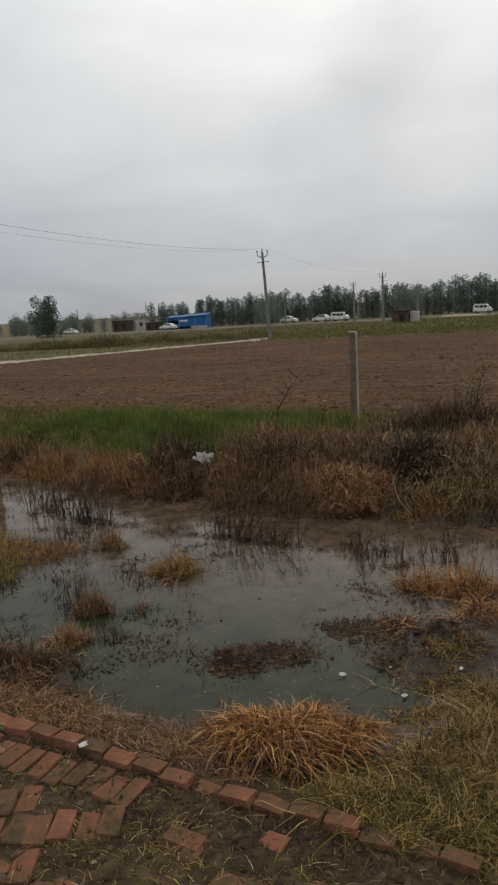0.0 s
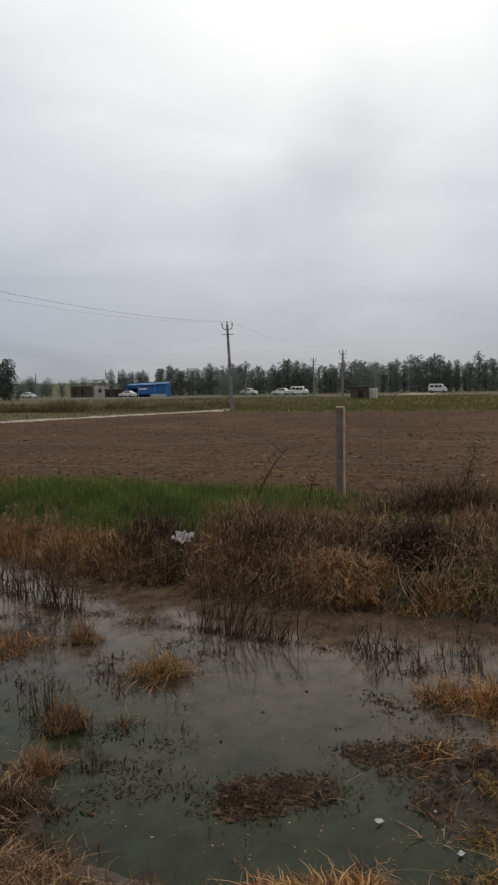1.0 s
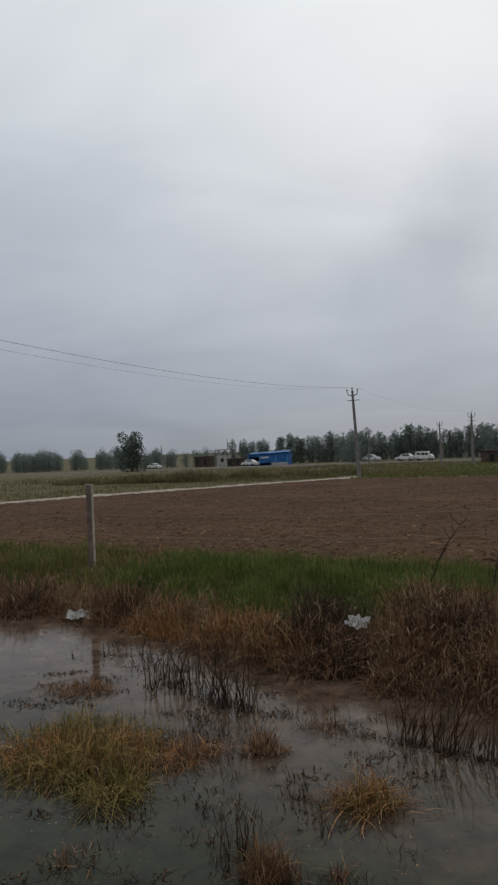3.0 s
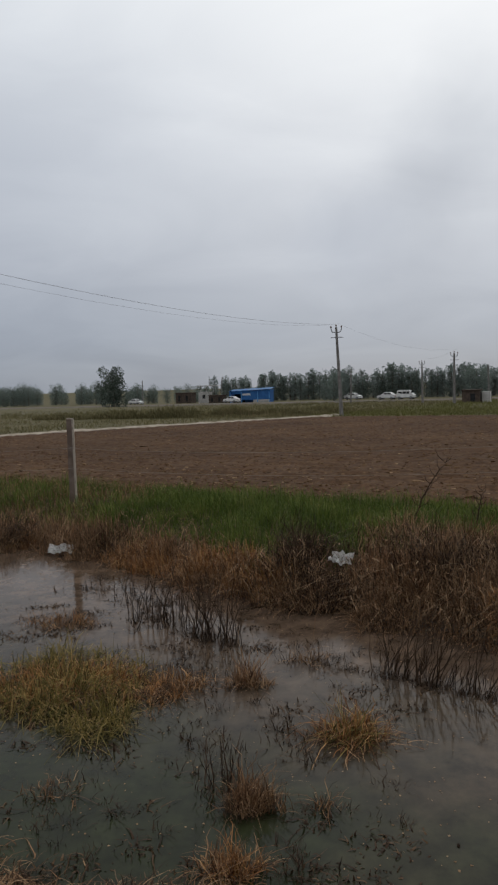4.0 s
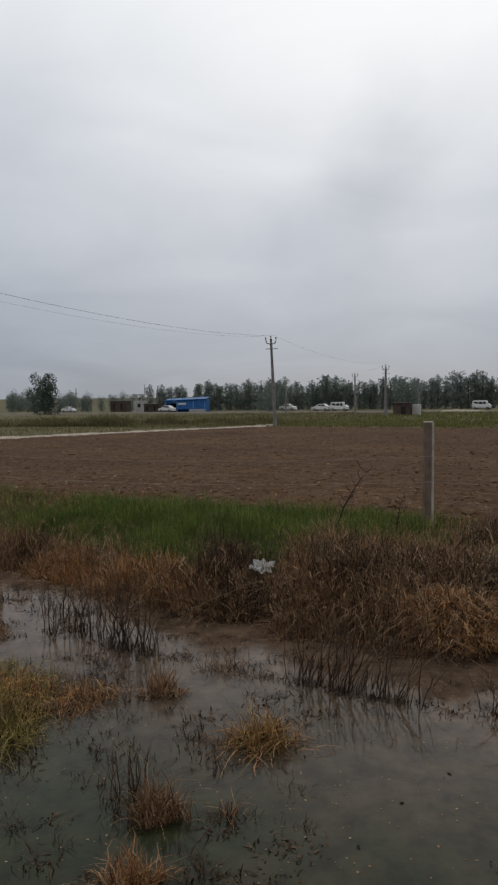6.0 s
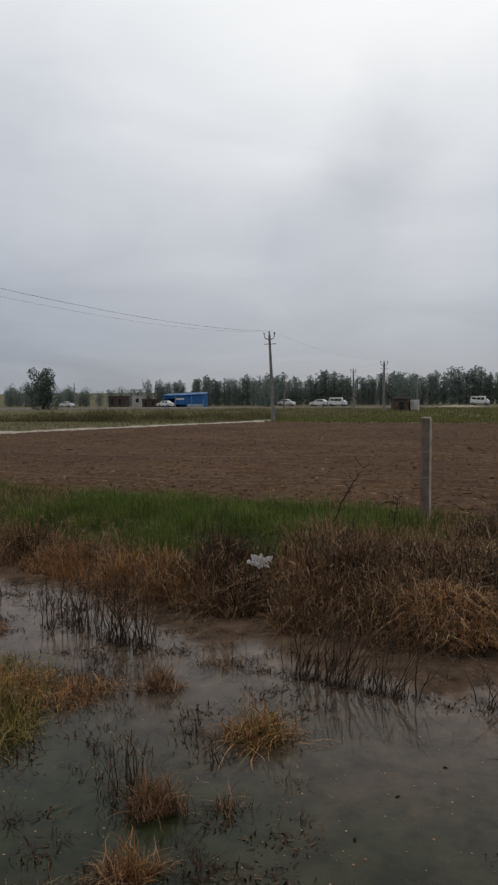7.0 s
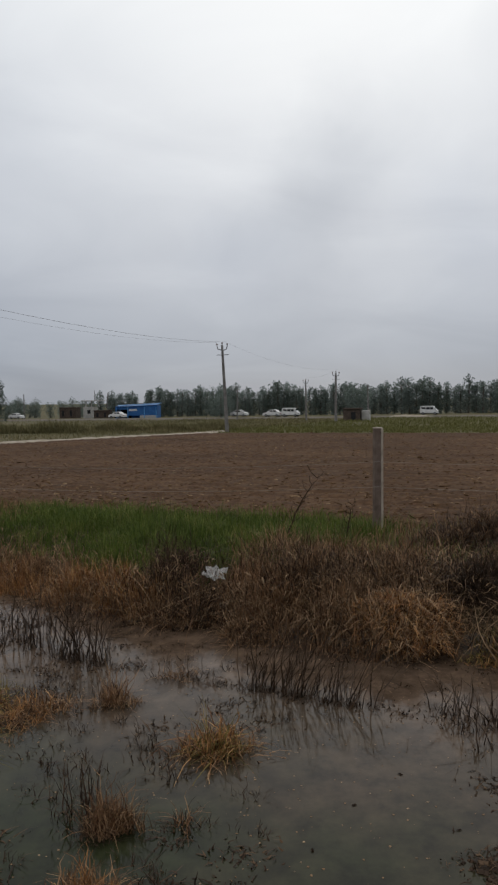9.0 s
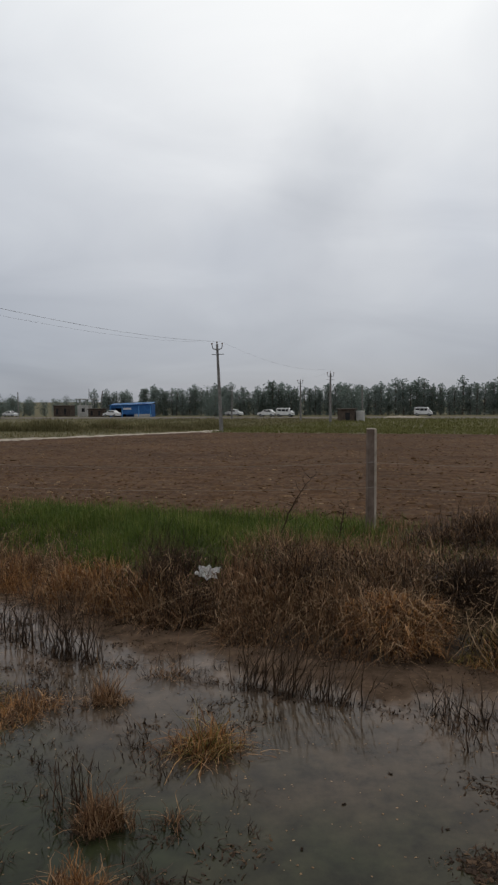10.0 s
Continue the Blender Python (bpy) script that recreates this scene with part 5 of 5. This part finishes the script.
stand("dark dead reed stalks leaning out of the water", (-0.56, 8.62), (-0.1, 8.36), 0.05, 48, 0.78, 0.42, 0.15, 0.4, 0.14)
stand("dark dead reed stalks leaning out of the water", (-0.2, 8.42), (0.5, 8.03), 0.04, 60, 0.68, 0.55, 0.2, 0.4, 0.14)
stand("thin upright dark reed stalks near the far bank", (-3.3, 10.2), (-2.5, 9.85), 0.09, 40, 0.84, 0.28, 1.6, 1.4, 0.14)
stand("dark tangled reed stalks near the far bank", (-2.48, 9.72), (-1.95, 9.38), 0.08, 56, 0.8, 0.5, 1.5, 1.6, 0.2)
stand("thin dark reed stalks below the bank", (-3.6, 11.1), (-2.9, 10.5), 0.12, 22, 0.42, 0.3, 1.6, 1.2)
stand("dark forked twigs beside open water", (1.05, 7.85), (1.5, 7.6), 0.07, 34, 0.42, 0.7, 1.6, 1.5, 0.2)
stand("short dark twigs among the straw tufts", (1.2, 7.3), (2.3, 7.3), 0.12, 44, 0.34, 0.6, 2.0, 1.0)
stand("dark twigs near the far bank", (1.9, 8.0), (3.4, 7.6), 0.1, 30, 0.26, 0.6, 1.0, 1.0)
stand("thin dark twigs beside the grass island", (-4.6, 11.6), (-3.2, 11.4), 0.14, 34, 0.28, 0.5, 1.0, 1.0)
stand("thin dark stalks beside a brown tuft", (-1.98, 6.72), (-1.7, 6.6), 0.07, 18, 0.42, 0.25, 1.6, 1.5)
stand("small dark forked twigs in open water", (-1.5, 7.7), (-1.3, 6.95), 0.07, 30, 0.13, 0.9, 1.6, 1.8, 0.3)
stand("small dark forked twigs in open water", (-2.3, 7.6), (-1.9, 6.9), 0.14, 24, 0.12, 0.9, 1.6, 1.8, 0.3)
stand("small dark forked twigs in open water", (-2.6, 9.2), (-2.2, 8.3), 0.16, 24, 0.12, 0.9, 1.6, 1.8, 0.3)

# low litter, stubs and floating scraps in the pool
m = 330
cu0, cv0 = rng.uniform(-10, 2.5, m), rng.uniform(3.9, 8.9, m)
cx0, cy0 = uv_xy(cu0, cv0)
keep = (lumps(cx0, cy0, 1.3, 5.0) + np.exp(-((cx0 + 1.5) / 1.1) ** 2) * 0.5 + 0.9 * np.exp(-((cx0 - 1.4) ** 2 + (cy0 - 5.8) ** 2) / 0.6) > 0.1 + rng.normal(0, 0.3, m)) & (cv0 > near_shore(cu0)) & (cv0 < far_shore(cu0))
keep &= ~((cx0 > -0.75) & (cx0 < 0.95) & (cy0 > 5.7) & (cy0 < 7.7))
cx0, cy0 = cx0[keep], cy0[keep]
m = len(cx0)
per = rng.integers(14, 90, m)
i = np.repeat(np.arange(m), per)
rad = (0.018 + 0.0009 * per)[i]
x, y = cx0[i] + rng.normal(0, 1, len(i)) * rad * 1.5, cy0[i] + rng.normal(0, 1, len(i)) * rad
P = np.stack([x, y, np.full(len(i), -0.004)], 1)
stuff("floating_litter", *blades(P, rng.gamma(2.0, 0.012, len(i)) + 0.007, 1.3, 0.0078, 3, 0.5, None, 0.35), M_LITTER, "dark rotting stalks and leaves lying on the water", "litter")
n = 1900
x, y = uv_xy(rng.uniform(-10, 2.5, n), rng.uniform(4, 8.9, n))
k = (lumps(x, y, 2.4, 3.0) > -0.1) & ~((x > -0.7) & (x < 0.9) & (y > 5.75) & (y < 7.6))
stuff("drowned_stubs", *blades(np.stack([x, y, np.full(n, -0.005)], 1)[k], rng.gamma(2.0, 0.014, k.sum()) + 0.006, 1.2, 0.0034, 3, 0.45, None, 0.3), M_TWIG, "dark stubs of drowned grass breaking the surface", "stubble")
spots, scraps = [], []
for mx, my, rx, ry, n in ((-0.2, 5.28, 0.22, 0.14, 520), (0.2, 5.36, 0.2, 0.12, 420), (0.0, 5.5, 0.32, 0.08, 240), (1.0, 5.7, 0.3, 0.2, 420), (1.35, 5.3, 0.35, 0.25, 520), (0.75, 5.85, 0.2, 0.08, 160)):
    x, y = mx + rng.normal(0, rx * 0.55, n), my + rng.normal(0, ry * 0.6, n)
    spots.append(clods(np.stack([x, y, np.maximum(height(x, y), 0.0) + 0.002], 1), rng.gamma(2.0, 0.0045, n) + 0.004, 0.4))
    x, y = mx + rng.normal(0, rx * 0.7, n), my + rng.normal(0, ry * 0.9, n)
    scraps.append(blades(np.stack([x, y, np.maximum(height(x, y), 0.0) + 0.005], 1), rng.uniform(0.008, 0.045, n), 1.6, 0.005, 3, 0.42, None, 0.3))
stuff("mud_island", *joined(spots), M_LITTER, "low island of dark sodden mud lumps in the pool", "mud")
stuff("island_litter", *joined(scraps), M_LITTER, "dark sodden litter on a low mud island", "litter")
n = 11000
u, v = rng.uniform(-2.4, 2.5, n), rng.uniform(3.3, 7.2, n)
x, y = uv_xy(u, v)
k = (height(x, y) > -0.012) & (rng.random(n) < 0.6 + 0.5 * lumps(x, y, 3.0, 2.0))
stuff("mud_litter", *blades(np.stack([x, y, height(x, y) + 0.004], 1)[k], rng.gamma(2.0, 0.02, k.sum()) + 0.01, 2.2, 0.0042, 3, 0.42, None, 0.3), M_BROWN, "flattened straw and rotting litter on the mud flat", "litter")
n = 2600
u, v = rng.uniform(-9, 2, n), rng.uniform(4, 8.6, n)
x, y = uv_xy(u, v)
k = v > near_shore(u)
tiny = np.stack([x, y, np.full(n, 0.002)], 1)[k]
stuff("floating_specks", *clods(tiny, rng.uniform(0.003, 0.009, k.sum()), 0.15), M_PALE, "tiny pale and dark specks floating on the pool", "specks")


# ---- near bank ----
V1 = tangle(2600, 0.14, 3.95, 0.5, 0.3, 0.2, 0.0058, 0.12, 1.2)
V2 = tangle(1100, 0.14, 3.95, 0.52, 0.32, 0.17, 0.0058, 0.12, 1.1)
root = tagged(new("dry_grass_mound"), "drooping mound of dry orange grass beside the brick edging", "grass mound")
root.location = (0.12, 3.95, land_z(0.12, 3.95))
for nm, (V, F), mt in (("dry_foliage", V1, M_STRAW), ("brown_foliage", V2, M_BROWN)):
    part(nm, mesh_of(nm, V - np.array(root.location), F, mt), mt, root)
n = 15000
u, v = rng.uniform(-1.7, 2.4, n), 2.84 + np.abs(rng.normal(0, 0.55, n))
x, y = uv_xy(u, v)
k = (v < near_shore(u) - 0.2) & (v < 3.72 + 0.3 * lumps(x, y, 3.0)) & (x > 0.3 + rng.normal(0, 0.15, n))
stuff("verge_grass", *blades(np.stack([x, y, height(x, y) - 0.01], 1)[k], rng.uniform(0.05, 0.2, k.sum()) * (1 + 0.6 * lumps(x, y, 4.0)[k]), 1.05, 0.0036, 4, 0.6, None, 0.3), M_VERGE, "yellow-green verge grass along the brick edging", "grass")
for x, y, r in ((1.22, 3.95, 0.2), (1.45, 4.12, 0.24), (1.3, 3.6, 0.24), (0.95, 3.75, 0.2), (1.55, 3.75, 0.25), (1.6, 4.5, 0.22)):
    clump("verge_tussock", "drooping yellow-green grass tussock on the verge", "tussock", "verge tussocks", ("green_foliage", M_VERGE, x, y, r, r * 0.7, 0.22, 330, 1.0, 0.0045, 0.25), ("dry_foliage", M_PALE, x, y, r, r * 0.7, 0.22, 120, 1.1, 0.004, 0.25), ("brown_foliage", M_BROWN, x, y, r, r * 0.7, 0.13, 160, 1.2, 0.0045, 0.25))
n = 9000
u, v = rng.uniform(-8, -1.7, n), 2.97 + np.abs(rng.normal(0, 0.38, n))
x, y = uv_xy(u, v)
k = (v < np.minimum(near_shore(u) - 0.05, np.where(u < -3.6, 3.42, 9))) & (rng.random(n) < 0.75 + 0.4 * lumps(x, y, 4.0))
stuff("dry_verge_grass", *blades(np.stack([x, y, height(x, y) - 0.01], 1)[k], rng.uniform(0.03, 0.14, k.sum()), 1.2, 0.004, 4, 0.55, None, 0.2), M_RUST, "short dry orange-brown grass between edging and water", "grass")
n = 20000
u, v = rng.uniform(-5, 1.5, n), rng.uniform(1.2, 2.84, n)
x, y = uv_xy(u, v)
k = rng.random(n) < 0.3 + 0.9 * lumps(x, y, 3.4, 6.0)
stuff("path_sprigs", *blades(np.stack([x, y, height(x, y)], 1)[k], rng.uniform(0.006, 0.04, k.sum()), 1.6, 0.003, 3, 0.45, None, 0.25), M_VERGE, "short grass sprigs growing through the brick path", "grass")
n = 16000
u, v = rng.uniform(-4.2, 1.2, n), rng.uniform(1.4, 2.84, n)
x, y = uv_xy(u, v)
k = rng.random(n) < 0.35 + 0.8 * lumps(x, y, 4.4, 2.0) + 0.5 * np.exp(-((v - 2.8) / 0.12) ** 2)
stuff("path_litter", *blades(np.stack([x, y, height(x, y) + 0.003], 1)[k], rng.gamma(2.0, 0.009, k.sum()) + 0.005, 1.8, 0.0055, 3, 0.4, None, 0.3), M_LITTER, "dark rotting leaves and grass trodden into the path", "litter")
for u, v, r in ((-2.3, 2.15, 0.16), (-1.9, 2.45, 0.14), (-1.75, 1.85, 0.2), (-2.55, 1.8, 0.16), (-1.1, 2.5, 0.12), (-0.6, 2.1, 0.12), (0.1, 2.6, 0.12)):
    x, y = uv_xy(u, v)
    clump("path_tuft", "low tuft of yellow-green grass between the bricks", "grass tuft", "tufts on the path", ("green_foliage", M_OLIVE, x, y, r, r * 0.7, 0.05, 150, 1.5, 0.003, 0.2), ("brown_foliage", M_LITTER, x, y, r * 1.3, r, 0.03, 120, 1.8, 0.004, 0.2))
n = 1500
u, v = rng.uniform(-5, 1.5, n), rng.uniform(1.2, 3.2, n)
x, y = uv_xy(u, v)
stuff("path_straw", *blades(np.stack([x, y, height(x, y) + 0.006], 1), rng.gamma(2, 0.008, n) + 0.004, 3.0, 0.003, 3, 0.32, None, 0.1), M_PALE, "scattered straw bits on the brick path", "straw")
n = 1800
u, v = rng.uniform(-5, 1.5, n), rng.uniform(1.2, 2.84, n)
x, y = uv_xy(u, v)
stuff("path_crumbs", *clods(np.stack([x, y, height(x, y) + 0.002], 1), rng.gamma(2, 0.0042, n) + 0.002, 0.6), M_LITTER, "crumbs of soil on the brick path", "soil")


n = 5000
u = rng.uniform(-8, -3.3, n)
v = near_shore(u) + rng.normal(-0.2, 0.15, n)
x, y = uv_xy(u, v)
stuff("sodden_shore_grass", *blades(np.stack([x, y, np.maximum(height(x, y), -0.02)], 1), rng.uniform(0.03, 0.14, n), 1.2, 0.0045, 4, 0.55, None, 0.2), M_BROWN, "sodden brown grass along the near water's edge", "grass")


n = 2600
u, v = rng.uniform(-1.9, 2.2, n), rng.uniform(3.4, 6.6, n)
x, y = uv_xy(u, v)
k = (height(x, y) > -0.008) & (lumps(x, y, 2.2, 1.0) > -0.25)
stuff("mud_straw", *blades(np.stack([x, y, height(x, y) + 0.006], 1)[k], rng.gamma(2.0, 0.012, k.sum()) + 0.006, 3.0, 0.0028, 4, 0.3, None, 0.2), M_PALE, "bleached straw stems scattered over the mud", "straw")
n = 2200
u, v = rng.uniform(-1.9, 2.2, n), rng.uniform(3.6, 6.9, n)
x, y = uv_xy(u, v)
k = (height(x, y) > -0.02) & (lumps(x, y, 2.6, 4.0) > -0.1)
stuff("mud_clots", *clods(np.stack([x, y, height(x, y)], 1)[k], rng.gamma(1.6, 0.005, k.sum()) + 0.004, 0.5), M_LITTER, "dark lumps of mud and rotted leaves", "mud")


# ---- rubbish ----
def rubbish(name, label, x, y, z, w, d, h, turn, folds=9):
    """A crumpled plastic sheet with thickness."""
    b = bmesh.new()
    grid = []
    for i in range(folds * 2):
        row = []
        for j in range(folds):
            px, py = (i / (folds * 2 - 1) - 0.5) * w, (j / (folds - 1) - 0.5) * d
            edge = 1 + 0.35 * noise.noise((i * 0.5 + x * 7, j * 0.5, 3.0))
            pz = h * (0.45 + 1.1 * noise.noise((px * 11 + x, py * 13, 5.0)) + 0.5 * noise.noise((px * 27, py * 31, x)))
            row.append(b.verts.new((px * edge, py * edge, max(pz, 0.0))))
        grid.append(row)
    fs2 = []
    for i in range(folds * 2 - 1):
        for j in range(folds - 1):
            fs2.append(b.faces.new((grid[i][j], grid[i + 1][j], grid[i + 1][j + 1], grid[i][j + 1])))
    bmesh.ops.solidify(b, geom=fs2, thickness=0.006)
    ob = part(name, b, M_PLASTIC)
    ob.matrix_world = pose(x, y, z, 25, 0, turn)
    tagged(ob, label, "plastic rubbish", "rubbish")


rubbish("plastic_bag", "crumpled dirty white plastic bag caught in bank weeds", -0.735, 11.15, 0.455, 0.29, 0.2, 0.1, -15)
rubbish("plastic_bag", "torn dirty white plastic bag lying at the water's edge", -5.3, 13.55, 0.1, 0.4, 0.24, 0.06, 10)
for x, y, s in ((0.62, 4.98, 0.055), (1.02, 4.63, 0.05), (1.2, 4.15, 0.06), (1.62, 4.3, 0.07), (1.5, 4.85, 0.04), (1.0, 5.02, 0.03)):
    rubbish("plastic_scrap", "small white plastic scrap on the wet mud", x, y, max(land_z(x, y), 0.0) + 0.012, s, s * 0.6, s * 0.35, 40 * x, 4)
rubbish("plastic_scrap", "small white plastic scrap lying on a brick", -1.1, 3.795, 0.318, 0.05, 0.03, 0.012, 20, 4)


# ---- bare saplings by the fence ----
def sapling(label, x, y, h, lean, turn, leaf=None):
    root = tagged(new("sapling"), label, "sapling", "saplings by the fence")
    root.location = (x, y, land_z(x, y) - 0.02)
    b = bmesh.new()
    tip, pts, p = [], [], Vector((0, 0, 0))
    for i in range(9):
        pts.append(p.copy())
        p = p + Vector((lean * math.cos(turn) * (0.6 + 0.1 * i) + rng.normal(0, 0.12), 0.4 * lean * math.sin(turn), 1)).normalized() * h / 8
        if i > 1:
            for s in (-1, 1):
                q = p + Vector((s * rng.uniform(0.04, 0.16), rng.normal(0, 0.06), rng.uniform(0.08, 0.22))) * (0.5 + 0.5 * h)
                twig = bmesh.new()
                tube(twig, [p, (p + q) / 2 + Vector((0.02 * s, 0, -0.01)), q], [0.0055, 0.0045, 0.003], 4)
                part("twig", twig, M_TWIG, root)
                tip.append(q)
    tube(b, pts, [0.016 * (1 - i * 0.07) for i in range(9)], 5)
    part("stem", b, M_TWIG, root, "thin brown stems and twigs")
    if leaf:
        C = np.array([t[:] for t in tip])
        part("leaves", mesh_of("leaves", *leaf_cloud(C, np.full(len(C), 0.15), 330, 0.026), leaf), leaf, root, "sparse dull green leaves")


sapling("thin bare leaning sapling in the bank grass", 0.42, 12.9, 1.05, 0.5, 0.0)
sapling("short bare sapling near the fence post", 1.35, 12.6, 0.6, 0.3, 1.0)
sapling("wispy grey-green shrub beside the dead brush", 4.35, 13.3, 0.85, 0.25, 0.5, M_WEED)


# ---- the brick path ----
path = tagged(new("brick_path"), "worn red brick path with a raised brick edging, half buried in soil", "brick path", kind="structure")
path.location = (-0.5, 2.5, 0.25)


def brick_mesh(l, w, h, chip):
    b = bmesh.new()
    box(b, (0, 0, 0), (l, w, h), 0.007)
    for vtx in b.verts:
        vtx.co += Vector((rng.normal(0, chip), rng.normal(0, chip), rng.normal(0, chip * 0.6)))
    bmesh.ops.triangulate(b, faces=b.faces[:])
    me = bpy.data.meshes.new("brick")
    b.to_mesh(me)
    b.free()
    me.materials.append(M_BRICK)
    return me


whole = [brick_mesh(0.215, 0.108, 0.07, 0.0035) for _ in range(6)]
edging = [brick_mesh(0.186, 0.1, 0.085, 0.006) for _ in range(6)]
broken = [brick_mesh(0.13, 0.1, 0.065, 0.008) for _ in range(4)]


def lay(pool, x, y, z, turn, tilt=1.5):
    ob = new("brick", pool[int(rng.integers(len(pool)))])
    ob.parent = path
    ob.matrix_local = pose(x - path.location.x, y - path.location.y, z - path.location.z, rng.normal(0, tilt), rng.normal(0, tilt), turn)


u = -9.0
while u < 2.6:
    u += 0.194 + rng.uniform(-0.004, 0.01)
    gap = -1.98 < u < -1.84
    x, y = uv_xy(u, 2.865 + rng.normal(0, 0.008))
    lay(broken if gap else edging, x, y, 0.262 - 0.022 * min(max(u + 1.5, 0), 1) + rng.normal(0, 0.012) - (0.045 if gap else 0), -28.1 + rng.normal(0, 2.0), 2.5)
# headers laid against the edging
u = -6.5
while u < -2.35:
    u += 0.122 + rng.uniform(-0.002, 0.006)
    for v0 in (2.65,):
        if rng.random() < 0.95:
            x, y = uv_xy(u, v0 + rng.normal(0, 0.01))
            lay(whole, x, y, 0.238 + rng.normal(0, 0.007), 61.9 + rng.normal(0, 2.5), 1.8)
# a patch laid the other way, partly lifted
for i in range(20):
    for j in range(7):
        x, y = -3.2 + i * 0.125, 4.1 - j * 0.235
        if xy_uv(x, y)[1] < 2.41 and rng.random() < (0.93 if x < -0.9 else 0.6) * (1.0 if j < 5 else 0.6):
            lay(whole, x + rng.normal(0, 0.006), y + rng.normal(0, 0.012) + 0.03 * (i % 2), 0.236 + rng.normal(0, 0.008) + (0.025 if rng.random() < 0.2 else 0), 90 + rng.normal(0, 3), 3.0)
# bricks sunk in soil
for i in range(52):
    u, v = rng.uniform(-2.9, 1.5), rng.uniform(1.3, 2.7)
    x, y = uv_xy(u, v)
    if any((x - b.matrix_local.translation.x - path.location.x) ** 2 + (y - b.matrix_local.translation.y - path.location.y) ** 2 < 0.045 for b in path.children):
        continue
    lay(whole if i % 3 else broken, x, y, 0.2275 + rng.normal(0, 0.006), (61.9 if i % 2 else -28.1) + rng.normal(0, 4), 1.2)
